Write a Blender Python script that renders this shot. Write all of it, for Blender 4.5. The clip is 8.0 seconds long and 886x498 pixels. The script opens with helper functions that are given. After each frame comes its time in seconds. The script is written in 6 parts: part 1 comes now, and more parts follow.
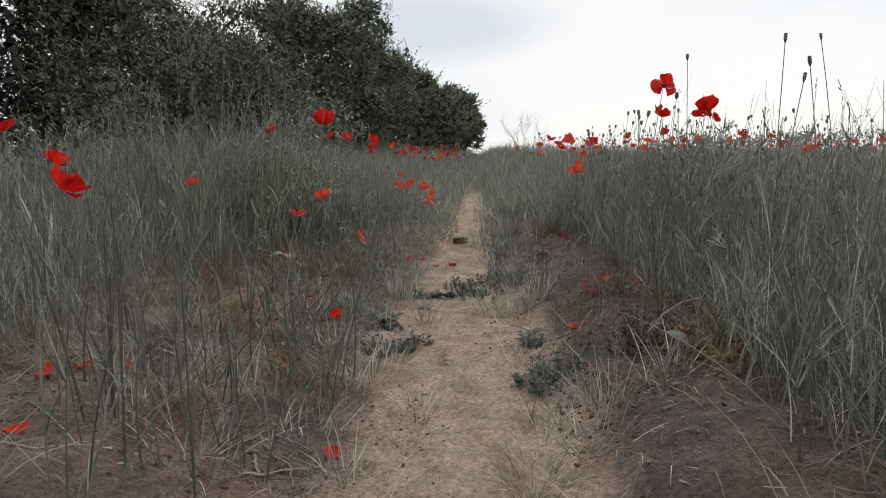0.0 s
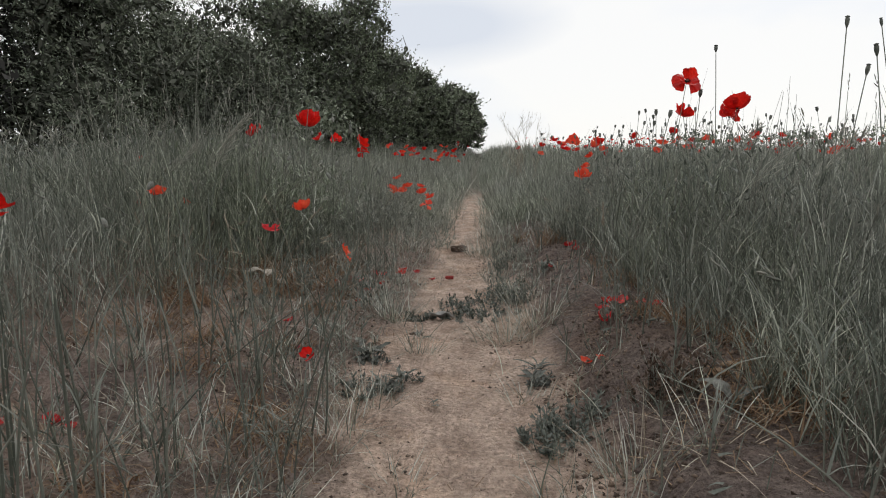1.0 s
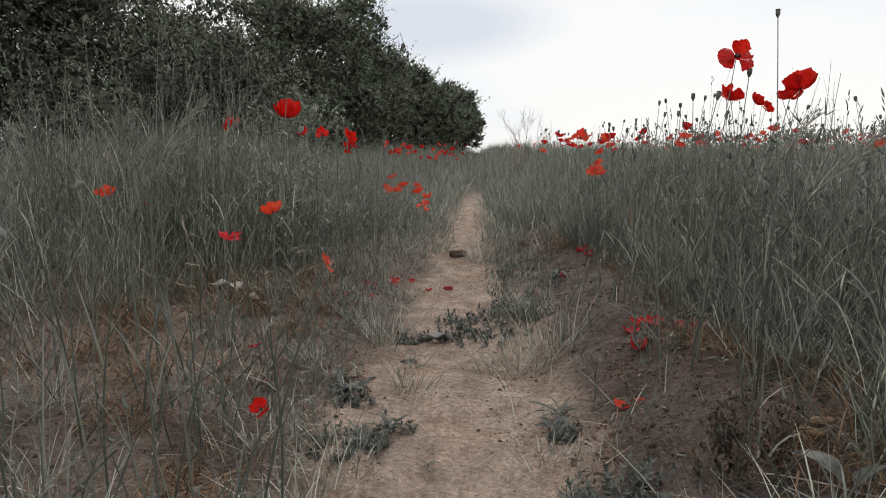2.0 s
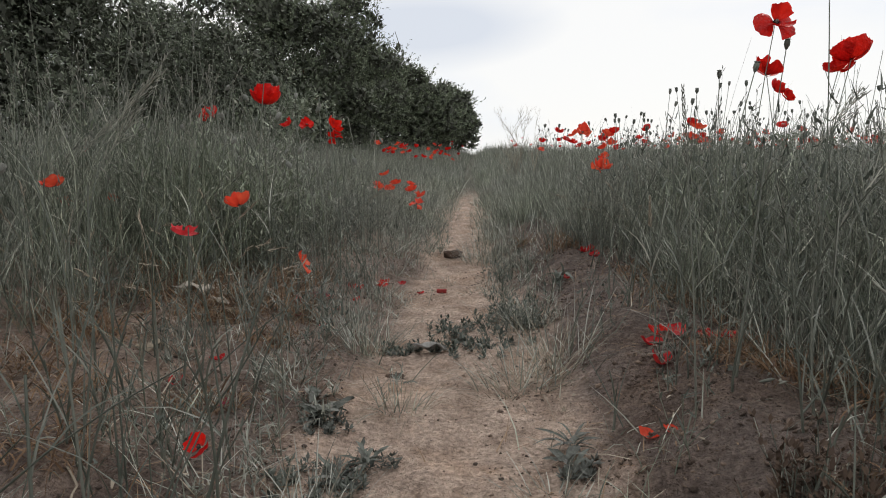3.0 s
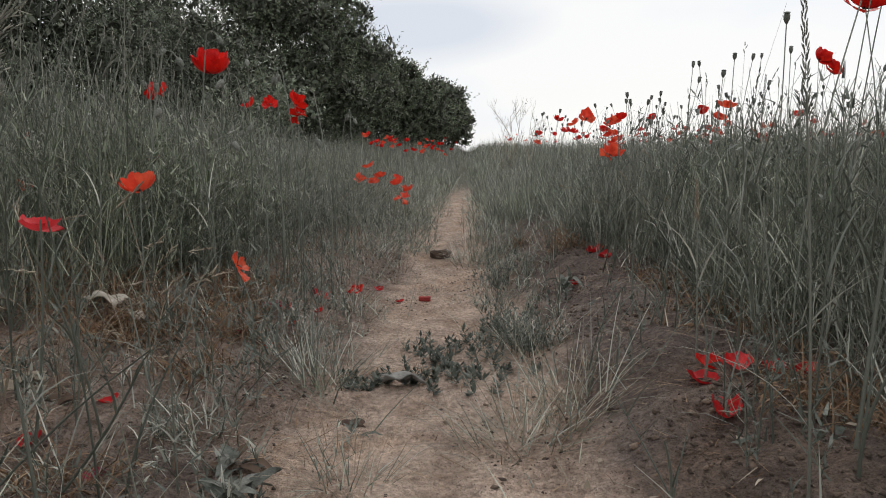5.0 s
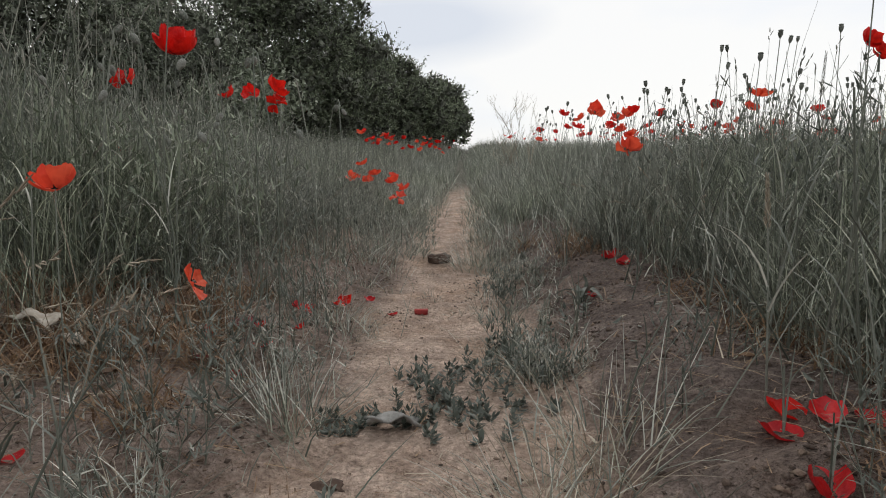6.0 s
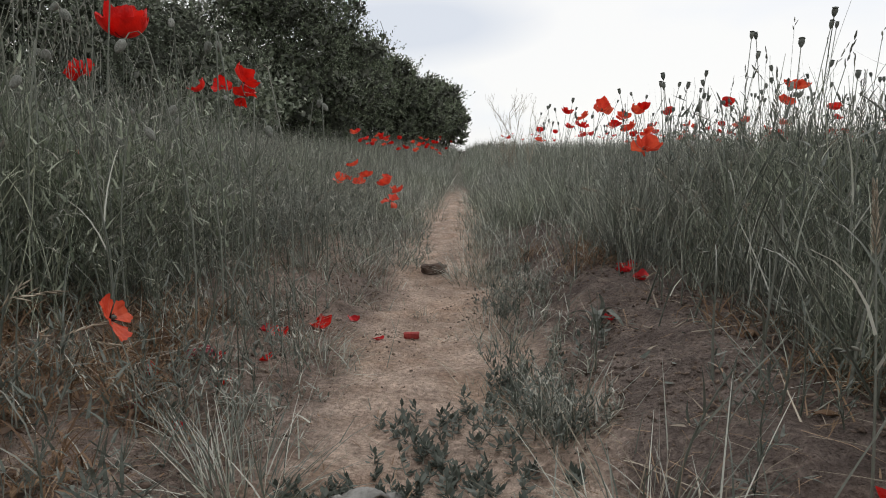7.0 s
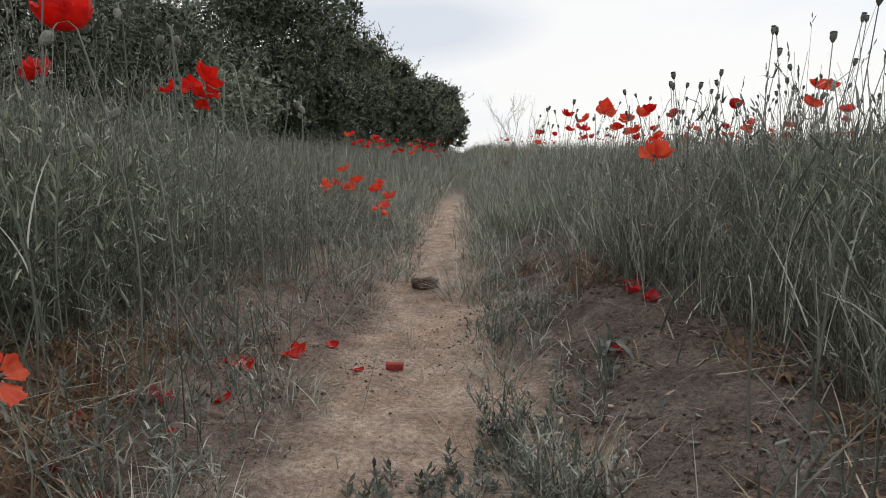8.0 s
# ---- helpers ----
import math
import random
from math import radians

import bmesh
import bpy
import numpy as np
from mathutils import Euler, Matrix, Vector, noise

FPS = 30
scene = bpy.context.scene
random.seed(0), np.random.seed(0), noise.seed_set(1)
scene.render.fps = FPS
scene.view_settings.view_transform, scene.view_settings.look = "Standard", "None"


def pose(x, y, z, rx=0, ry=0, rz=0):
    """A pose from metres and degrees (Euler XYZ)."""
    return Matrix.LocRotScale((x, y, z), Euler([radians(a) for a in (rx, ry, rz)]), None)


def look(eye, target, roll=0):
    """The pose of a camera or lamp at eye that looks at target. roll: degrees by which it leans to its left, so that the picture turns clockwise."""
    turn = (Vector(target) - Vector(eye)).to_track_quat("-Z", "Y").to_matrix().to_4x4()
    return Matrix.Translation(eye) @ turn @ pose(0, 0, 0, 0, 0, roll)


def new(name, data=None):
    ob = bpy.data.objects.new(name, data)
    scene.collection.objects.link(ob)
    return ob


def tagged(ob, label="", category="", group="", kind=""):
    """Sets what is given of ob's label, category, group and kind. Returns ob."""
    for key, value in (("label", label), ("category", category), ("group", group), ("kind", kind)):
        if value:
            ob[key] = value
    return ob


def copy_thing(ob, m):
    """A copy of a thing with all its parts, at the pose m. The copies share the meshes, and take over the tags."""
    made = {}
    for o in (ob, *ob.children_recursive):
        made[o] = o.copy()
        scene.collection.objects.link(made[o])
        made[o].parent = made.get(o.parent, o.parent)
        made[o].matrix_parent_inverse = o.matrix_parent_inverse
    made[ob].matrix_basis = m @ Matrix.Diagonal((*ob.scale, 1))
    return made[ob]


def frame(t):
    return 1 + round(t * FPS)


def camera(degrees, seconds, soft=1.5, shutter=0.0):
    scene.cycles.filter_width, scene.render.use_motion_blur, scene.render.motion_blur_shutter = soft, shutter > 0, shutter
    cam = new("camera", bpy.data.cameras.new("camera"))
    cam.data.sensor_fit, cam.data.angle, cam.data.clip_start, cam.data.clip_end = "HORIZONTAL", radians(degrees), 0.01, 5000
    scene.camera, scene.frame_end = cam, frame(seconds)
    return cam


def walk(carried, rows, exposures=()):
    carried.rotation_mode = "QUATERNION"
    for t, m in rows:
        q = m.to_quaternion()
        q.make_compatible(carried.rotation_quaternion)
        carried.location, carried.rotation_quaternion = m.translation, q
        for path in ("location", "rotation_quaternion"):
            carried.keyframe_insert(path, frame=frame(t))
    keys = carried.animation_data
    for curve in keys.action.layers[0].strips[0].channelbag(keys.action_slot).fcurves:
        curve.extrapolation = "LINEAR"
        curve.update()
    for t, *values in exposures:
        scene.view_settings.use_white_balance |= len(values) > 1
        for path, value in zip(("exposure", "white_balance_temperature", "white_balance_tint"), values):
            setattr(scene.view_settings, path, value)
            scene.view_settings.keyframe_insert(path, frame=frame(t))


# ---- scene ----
cam = camera(70.0, 8.0, 1.0)
PATH = [
    (0, (0.107, -0.646, 0.45), (0.024, 1.332, 0.165), 0.2),
    (0.5, (0.11, -0.552, 0.462), (0.024, 1.426, 0.175), 0.1),
    (1, (0.117, -0.43, 0.468), (0.031, 1.547, 0.181), 0.0),
    (1.5, (0.108, -0.279, 0.463), (0.023, 1.698, 0.172), -0.1),
    (3, (0.109, 0.022, 0.42), (0.041, 2.001, 0.138), 0.0),
    (3.5, (0.112, 0.103, 0.394), (0.052, 2.082, 0.111), 0.1),
    (4, (0.119, 0.178, 0.386), (0.063, 2.157, 0.103), 0.1),
    (4.5, (0.128, 0.253, 0.385), (0.076, 2.232, 0.1), 0.1),
    (6, (0.118, 0.54, 0.368), (0.077, 2.519, 0.077), 0.2),
    (6.5, (0.117, 0.636, 0.373), (0.08, 2.615, 0.083), 0.2),
    (7, (0.122, 0.736, 0.367), (0.089, 2.715, 0.079), 0.2),
    (7.5, (0.131, 0.819, 0.373), (0.101, 2.798, 0.087), 0.2),
    (8, (0.142, 0.883, 0.38), (0.111, 2.863, 0.097), 0.2),
]
walk(cam, [(t, look(eye, target, roll)) for t, eye, target, roll in PATH])


# ---- sky, sun, exposure ----
def build_world():
    w = bpy.data.worlds.new("overcast_sky")
    scene.world = w
    w.use_nodes = True
    nt = w.node_tree
    nt.nodes.clear()
    n, l = nt.nodes.new, nt.links.new
    sky = n("ShaderNodeTexSky")
    sky.sky_type, sky.sun_disc = "NISHITA", False
    sky.sun_elevation, sky.sun_rotation = radians(42), radians(25)
    co = n("ShaderNodeTexCoord")
    mp = n("ShaderNodeMapping")
    mp.inputs["Scale"].default_value = (1.2, 1.2, 3.0)
    mp.inputs["Location"].default_value = CLOUD_SHIFT
    ns = n("ShaderNodeTexNoise")
    ns.inputs["Scale"].default_value, ns.inputs["Detail"].default_value, ns.inputs["Roughness"].default_value = 1.5, 5, 0.5
    rp = n("ShaderNodeValToRGB")
    rp.color_ramp.elements[0].position, rp.color_ramp.elements[0].color = 0.40, (0.93, 0.95, 0.985, 1)
    rp.color_ramp.elements[1].position, rp.color_ramp.elements[1].color = 0.50, (1.0, 0.995, 0.985, 1)
    bg1, bg2, mix, out = n("ShaderNodeBackground"), n("ShaderNodeBackground"), n("ShaderNodeMixShader"), n("ShaderNodeOutputWorld")
    bg1.inputs["Strength"].default_value = 0.10
    bg2.inputs["Strength"].default_value = CLOUD_LIGHT
    mix.inputs[0].default_value = 0.93
    l(sky.outputs[0], bg1.inputs[0])
    l(co.outputs["Generated"], mp.inputs[0])
    l(mp.outputs[0], ns.inputs["Vector"])
    l(ns.outputs["Fac"], rp.inputs[0])
    gap = n("ShaderNodeVectorMath")
    gap.operation = "DISTANCE"
    gap.inputs[1].default_value = GAP_AT
    flat = n("ShaderNodeMapping")
    flat.inputs["Scale"].default_value = (1.0, 1.0, 3.4)
    wob = n("ShaderNodeMath")
    wob.operation, wob.inputs[1].default_value = "MULTIPLY_ADD", 0.16
    edge = n("ShaderNodeMapRange")
    edge.inputs["From Min"].default_value, edge.inputs["From Max"].default_value = 0.30, 0.17
    gmix = n("ShaderNodeMix")
    gmix.data_type = "RGBA"
    gmix.inputs[7].default_value = (0.745, 0.785, 0.86, 1)
    l(co.outputs["Generated"], flat.inputs[0])
    l(flat.outputs[0], gap.inputs[0])
    l(ns.outputs["Fac"], wob.inputs[0])
    l(gap.outputs["Value"], wob.inputs[2])
    l(wob.outputs[0], edge.inputs["Value"])
    l(edge.outputs[0], gmix.inputs[0])
    l(rp.outputs[0], gmix.inputs[6])
    l(gmix.outputs[2], bg2.inputs[0])
    l(bg1.outputs[0], mix.inputs[1])
    l(bg2.outputs[0], mix.inputs[2])
    l(mix.outputs[0], out.inputs[0])


GAP_AT = (-0.06, 0.98, 0.66)
CLOUD_SHIFT, CLOUD_LIGHT = (0.3, 0.2, 0.0), 0.98
build_world()
sun = new("sun", bpy.data.lights.new("sun", "SUN"))
sun.data.energy, sun.data.angle, sun.data.color = 0.85, radians(20), (1.0, 0.96, 0.9)
sun.matrix_world = look((6, 14, 14), (0, 0, 0))
scene.view_settings.exposure = 0.0

# ---- materials ----
def material(name, base, rough=0.7, spread=0.0, second=None, per="island", noise_scale=0.0, noise_mix=0.0, noise_colour=None,
             bump=0.0, bump_scale=60.0, translucent=0.0, spec=0.35, skew=1.0, patch=None):
    """A surface whose colour runs from base to second piece by piece, with a stained noise over it and a fine relief."""
    m = bpy.data.materials.new(name)
    m.use_nodes = True
    nt = m.node_tree
    n, l = nt.nodes.new, nt.links.new
    bsdf = nt.nodes["Principled BSDF"]
    bsdf.inputs["Roughness"].default_value = rough
    bsdf.inputs["Specular IOR Level"].default_value = spec
    rgb = n("ShaderNodeRGB")
    rgb.outputs[0].default_value = (*base, 1)
    col = rgb.outputs[0]
    if second:
        mx = n("ShaderNodeMix")
        mx.data_type = "RGBA"
        if per == "island":
            src = n("ShaderNodeNewGeometry").outputs["Random Per Island"]
        else:
            src = n("ShaderNodeObjectInfo").outputs["Random"]
        mx.inputs[7].default_value = (*second, 1)
        pw = n("ShaderNodeMath")
        pw.operation, pw.inputs[1].default_value = "POWER", skew
        l(src, pw.inputs[0])
        l(pw.outputs[0], mx.inputs[0])
        l(col, mx.inputs[6])
        col = mx.outputs[2]
    tc = n("ShaderNodeTexCoord")
    if noise_mix:
        ns = n("ShaderNodeTexNoise")
        ns.inputs["Scale"].default_value, ns.inputs["Detail"].default_value = noise_scale, 6
        rp = n("ShaderNodeValToRGB")
        rp.color_ramp.elements[0].position, rp.color_ramp.elements[1].position = 0.42, 0.66
        mu = n("ShaderNodeMath")
        mu.operation = "MULTIPLY"
        mu.inputs[1].default_value = noise_mix
        mx = n("ShaderNodeMix")
        mx.data_type = "RGBA"
        mx.inputs[7].default_value = (*noise_colour, 1)
        l(tc.outputs["Object"], ns.inputs["Vector"])
        l(ns.outputs["Fac"], rp.inputs[0])
        l(rp.outputs[0], mu.inputs[0])
        l(mu.outputs[0], mx.inputs[0])
        l(col, mx.inputs[6])
        col = mx.outputs[2]
    if patch:
        tint, amount, scale = patch
        ns = n("ShaderNodeTexNoise")
        ns.inputs["Scale"].default_value, ns.inputs["Detail"].default_value = scale, 3
        mr = n("ShaderNodeMapRange")
        mr.inputs["From Min"].default_value, mr.inputs["From Max"].default_value, mr.inputs["To Max"].default_value = 0.45, 0.68, amount
        mx = n("ShaderNodeMix")
        mx.data_type, mx.blend_type = "RGBA", "MULTIPLY"
        mx.inputs[7].default_value = (*tint, 1)
        l(tc.outputs["Object"], ns.inputs["Vector"])
        l(ns.outputs["Fac"], mr.inputs["Value"])
        l(mr.outputs[0], mx.inputs[0])
        l(col, mx.inputs[6])
        col = mx.outputs[2]
    l(col, bsdf.inputs["Base Color"])
    if bump:
        ns = n("ShaderNodeTexNoise")
        ns.inputs["Scale"].default_value, ns.inputs["Detail"].default_value = bump_scale, 5
        bp = n("ShaderNodeBump")
        bp.inputs["Strength"].default_value, bp.inputs["Distance"].default_value = bump, 0.004
        l(tc.outputs["Object"], ns.inputs["Vector"])
        l(ns.outputs["Fac"], bp.inputs["Height"])
        l(bp.outputs[0], bsdf.inputs["Normal"])
    if translucent:
        tr, mixs = n("ShaderNodeBsdfTranslucent"), n("ShaderNodeMixShader")
        mixs.inputs[0].default_value = translucent
        l(col, tr.inputs["Color"])
        l(bsdf.outputs[0], mixs.inputs[1])
        l(tr.outputs[0], mixs.inputs[2])
        l(mixs.outputs[0], nt.nodes["Material Output"].inputs["Surface"])
    return m


def soil_material():
    """Trodden pale sand along the footpath, darker loam beside it, with stains, grit and fine relief."""
    m = bpy.data.materials.new("sandy_soil")
    m.use_nodes = True
    nt = m.node_tree
    n, l = nt.nodes.new, nt.links.new
    bsdf = nt.nodes["Principled BSDF"]
    bsdf.inputs["Roughness"].default_value = 0.92
    bsdf.inputs["Specular IOR Level"].default_value = 0.2
    tc = n("ShaderNodeTexCoord")
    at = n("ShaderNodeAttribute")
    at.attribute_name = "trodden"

    def noise_fac(scale, detail=6, rough=0.6):
        ns = n("ShaderNodeTexNoise")
        ns.inputs["Scale"].default_value, ns.inputs["Detail"].default_value, ns.inputs["Roughness"].default_value = scale, detail, rough
        l(tc.outputs["Object"], ns.inputs["Vector"])
        return ns.outputs["Fac"]

    def ramp(src, a, b, ca=(0, 0, 0, 1), cb=(1, 1, 1, 1)):
        rp = n("ShaderNodeValToRGB")
        rp.color_ramp.elements[0].position, rp.color_ramp.elements[0].color = a, ca
        rp.color_ramp.elements[1].position, rp.color_ramp.elements[1].color = b, cb
        l(src, rp.inputs[0])
        return rp.outputs[0]

    def mix(fac, a, b, mode="MIX"):
        mx = n("ShaderNodeMix")
        mx.data_type, mx.blend_type = "RGBA", mode
        for s, v in ((0, fac), (6, a), (7, b)):
            if isinstance(v, (tuple, float)):
                mx.inputs[s].default_value = v
            else:
                l(v, mx.inputs[s])
        return mx.outputs[2]

    big, mid, fine = noise_fac(2.2), noise_fac(14), noise_fac(110, 3)
    sand = mix(ramp(mid, 0.35, 0.68), (*SAND[0], 1), (*SAND[1], 1))
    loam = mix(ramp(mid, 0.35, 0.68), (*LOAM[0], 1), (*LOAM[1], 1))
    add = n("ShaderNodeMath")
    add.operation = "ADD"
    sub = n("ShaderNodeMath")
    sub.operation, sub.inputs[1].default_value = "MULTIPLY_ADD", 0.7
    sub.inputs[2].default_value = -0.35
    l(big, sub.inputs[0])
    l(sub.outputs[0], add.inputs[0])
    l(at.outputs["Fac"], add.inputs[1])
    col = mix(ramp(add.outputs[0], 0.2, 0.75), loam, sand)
    col = mix(ramp(noise_fac(5, 5, 0.65), 0.40, 0.66), col, mix(1.0, col, (0.84, 0.83, 0.83, 1), "MULTIPLY"))
    col = mix(ramp(noise_fac(11, 6, 0.75), 0.50, 0.64, (0, 0, 0, 1), (0.4, 0.4, 0.4, 1)), col, mix(1.0, col, (0.62, 0.52, 0.44, 1), "MULTIPLY"))
    col = mix(ramp(noise_fac(3.4, 4, 0.6), 0.52, 0.66, (0, 0, 0, 1), (0.5, 0.5, 0.5, 1)), col, mix(1.0, col, (1.0, 0.87, 0.74, 1), "MULTIPLY"))
    weedy = n("ShaderNodeAttribute")
    weedy.attribute_name = "overgrown"
    moss = mix(ramp(noise_fac(9, 5, 0.7), 0.35, 0.65), (0.075, 0.082, 0.064, 1), (0.17, 0.178, 0.142, 1))
    col = mix(weedy.outputs["Fac"], col, moss)
    col = mix(0.8, col, ramp(fine, 0.3, 0.7, (0.5, 0.47, 0.45, 1), (1.3, 1.27, 1.24, 1)), "MULTIPLY")
    col = mix(ramp(noise_fac(28, 4, 0.7), 0.58, 0.72), col, mix(0.6, col, (0.07, 0.048, 0.04, 1)))
    l(col, bsdf.inputs["Base Color"])
    bp1, bp2 = n("ShaderNodeBump"), n("ShaderNodeBump")
    bp1.inputs["Strength"].default_value, bp1.inputs["Distance"].default_value = 1.0, 0.028
    bp2.inputs["Strength"].default_value, bp2.inputs["Distance"].default_value = 1.0, 0.006
    l(noise_fac(40, 6, 0.65), bp1.inputs["Height"])
    l(noise_fac(220, 3), bp2.inputs["Height"])
    l(bp1.outputs[0], bp2.inputs["Normal"])
    l(bp2.outputs[0], bsdf.inputs["Normal"])
    return m


SAND = ((0.42, 0.322, 0.262), (0.74, 0.595, 0.50))
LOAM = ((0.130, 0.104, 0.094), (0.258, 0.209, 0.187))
SOIL = soil_material()
STALK = material("grass_stalk", (0.092, 0.103, 0.083), 0.5, second=(0.42, 0.42, 0.36), translucent=0.12, skew=2.2, spec=0.4, noise_scale=4.5, noise_mix=0.3, noise_colour=(0.16, 0.172, 0.142), patch=((0.92, 1.0, 0.82), 0.7, 1.6))
BLADE = material("grass_blade", (0.112, 0.125, 0.102), 0.45, second=(0.74, 0.74, 0.66), translucent=0.2, skew=2.5, spec=0.4, noise_scale=4.5, noise_mix=0.22, noise_colour=(0.19, 0.203, 0.168), patch=((0.92, 1.0, 0.80), 0.7, 1.6))
STALKONE = material("single_stalk", (0.085, 0.096, 0.077), 0.5, second=(0.22, 0.225, 0.187), per="object", translucent=0.12, skew=1.8, spec=0.4, noise_scale=30, noise_mix=0.4, noise_colour=(0.15, 0.16, 0.13))
EAR = material("grass_ear", (0.13, 0.135, 0.115), 0.75, second=(0.34, 0.33, 0.28), translucent=0.15, skew=1.6)
DOWN = material("downy_bud", (0.13, 0.14, 0.12), 0.8, second=(0.22, 0.225, 0.20), per="object", noise_scale=200, noise_mix=0.6, noise_colour=(0.28, 0.28, 0.25), bump=0.8, bump_scale=400)
STRAW = material("dry_straw", (0.17, 0.102, 0.056), 0.65, second=(0.42, 0.29, 0.18), translucent=0.15, skew=1.4)
RUST = material("rusty_grass", (0.095, 0.055, 0.032), 0.7, second=(0.31, 0.19, 0.108), translucent=0.15, skew=1.4)
PALESTRAW = material("pale_straw", (0.20, 0.16, 0.115), 0.6, second=(0.46, 0.40, 0.31), skew=1.9)
LEAF = material("hedge_leaf", (0.105, 0.126, 0.082), 0.6, second=(0.235, 0.27, 0.185), translucent=0.16, spec=0.22, skew=1.2)
LEAFPALE = material("pale_leaf", (0.085, 0.104, 0.07), 0.55, second=(0.30, 0.335, 0.25), translucent=0.18, spec=0.3, skew=1.7)
# near-black leaf colour: paints the shade of the hollow in the left hedge
SHADYLEAF = material("shade_dark_leaf", (0.016, 0.018, 0.014), 0.6, second=(0.09, 0.097, 0.077), translucent=0.05, spec=0.2, skew=2.2)
# dimmed leaf colour for the deep leaves: paints the dark gaps inside crowns
INNER = material("shaded_inner_leaf", (0.055, 0.06, 0.046), 0.8, second=(0.14, 0.148, 0.115), skew=1.5)
# darkest leaf tone: shade deep inside the left bush, put into the colour
DEEPSHADE = material("deep_shade_leaf", (0.018, 0.017, 0.015), 0.85, second=(0.05, 0.048, 0.042), skew=1.5)
BLEACHED = material("bleached_leaf", (0.46, 0.42, 0.36), 0.75, noise_scale=60, noise_mix=0.6, noise_colour=(0.26, 0.22, 0.17), bump=0.6, bump_scale=120)
BARK = material("bark", (0.07, 0.06, 0.05), 0.9, noise_scale=12, noise_mix=0.6, noise_colour=(0.14, 0.125, 0.11), bump=0.8, bump_scale=40)
STEM = material("poppy_stem", (0.11, 0.125, 0.10), 0.7, second=(0.22, 0.235, 0.195), per="object", noise_scale=90, noise_mix=0.4, noise_colour=(0.16, 0.16, 0.14))
POD = material("poppy_pod", (0.09, 0.10, 0.088), 0.65, second=(0.17, 0.18, 0.155), per="object", noise_scale=150, noise_mix=0.5, noise_colour=(0.06, 0.06, 0.055))
RED = material("red_petal", (0.70, 0.009, 0.006), 0.45, second=(0.80, 0.022, 0.010), per="object", noise_scale=38, noise_mix=0.75,
               noise_colour=(0.36, 0.004, 0.005), bump=0.8, bump_scale=110, translucent=0.35, spec=0.3)
ORANGE = material("orange_petal", (0.80, 0.055, 0.028), 0.45, second=(0.86, 0.14, 0.065), per="object", noise_scale=45, noise_mix=0.65,
                  noise_colour=(0.52, 0.025, 0.014), bump=0.6, bump_scale=140, translucent=0.45, spec=0.3)
ROSE = material("rose_petal", (0.70, 0.05, 0.06), 0.45, noise_scale=45, noise_mix=0.6, noise_colour=(0.46, 0.02, 0.025), bump=0.5, bump_scale=140, translucent=0.4, spec=0.3)
CRIMSON = material("fallen_petal", (0.55, 0.012, 0.018), 0.5, second=(0.68, 0.02, 0.02), per="object", noise_scale=80, noise_mix=0.5,
                   noise_colour=(0.30, 0.01, 0.02), bump=0.4, bump_scale=150, translucent=0.25, spec=0.4)
PLUM = material("withered_petal", (0.22, 0.02, 0.04), 0.6, second=(0.30, 0.03, 0.06), per="object", noise_scale=80, noise_mix=0.5, noise_colour=(0.12, 0.01, 0.02))
CREEP = material("creeping_leaf", (0.055, 0.066, 0.054), 0.55, second=(0.13, 0.145, 0.122), translucent=0.15)
STAMEN = material("dark_stamen", (0.012, 0.010, 0.014), 0.8)
PLUME = material("feathery_plume", (0.20, 0.21, 0.175), 0.6, second=(0.50, 0.49, 0.42), translucent=0.25, skew=1.3)
WEED = material("low_weed_leaf", (0.13, 0.14, 0.115), 0.6, second=(0.52, 0.52, 0.45), translucent=0.15, skew=1.7)
POPPYLEAF = material("poppy_leaf", (0.12, 0.145, 0.097), 0.6, second=(0.40, 0.44, 0.335), translucent=0.2, skew=1.8)
HERB = material("herb_leaf", (0.08, 0.094, 0.078), 0.6, second=(0.20, 0.215, 0.185), translucent=0.15, noise_scale=120, noise_mix=0.5, noise_colour=(0.04, 0.045, 0.038), bump=0.6, bump_scale=200)
PALEHERB = material("downy_leaf", (0.12, 0.13, 0.115), 0.75, second=(0.30, 0.30, 0.27), per="object", translucent=0.1, noise_scale=110, noise_mix=0.7, noise_colour=(0.07, 0.068, 0.06), bump=0.8, bump_scale=180, skew=2.0)
DEADHERB = material("dead_herb", (0.055, 0.035, 0.025), 0.85, second=(0.12, 0.08, 0.055))
STONE = material("dark_stone", (0.07, 0.045, 0.034), 0.9, noise_scale=40, noise_mix=0.7, noise_colour=(0.13, 0.09, 0.07), bump=1.0, bump_scale=90)
CLAY = material("red_clay", (0.30, 0.035, 0.03), 0.8, noise_scale=90, noise_mix=0.6, noise_colour=(0.20, 0.03, 0.03), bump=0.6, bump_scale=150)
SLATE = material("grey_bark", (0.27, 0.265, 0.25), 0.85, noise_scale=50, noise_mix=0.7, noise_colour=(0.14, 0.135, 0.125), bump=0.8, bump_scale=120)
GRIT = material("grit", (0.08, 0.058, 0.047), 0.95, second=(0.26, 0.19, 0.145), skew=2.5, bump=0.8, bump_scale=300)

# ---- tools for building ----
rng = np.random.default_rng(7)


def sstep(a, b, v):
    t = np.clip((np.asarray(v, float) - a) / (b - a), 0, 1)
    return t * t * (3 - 2 * t)


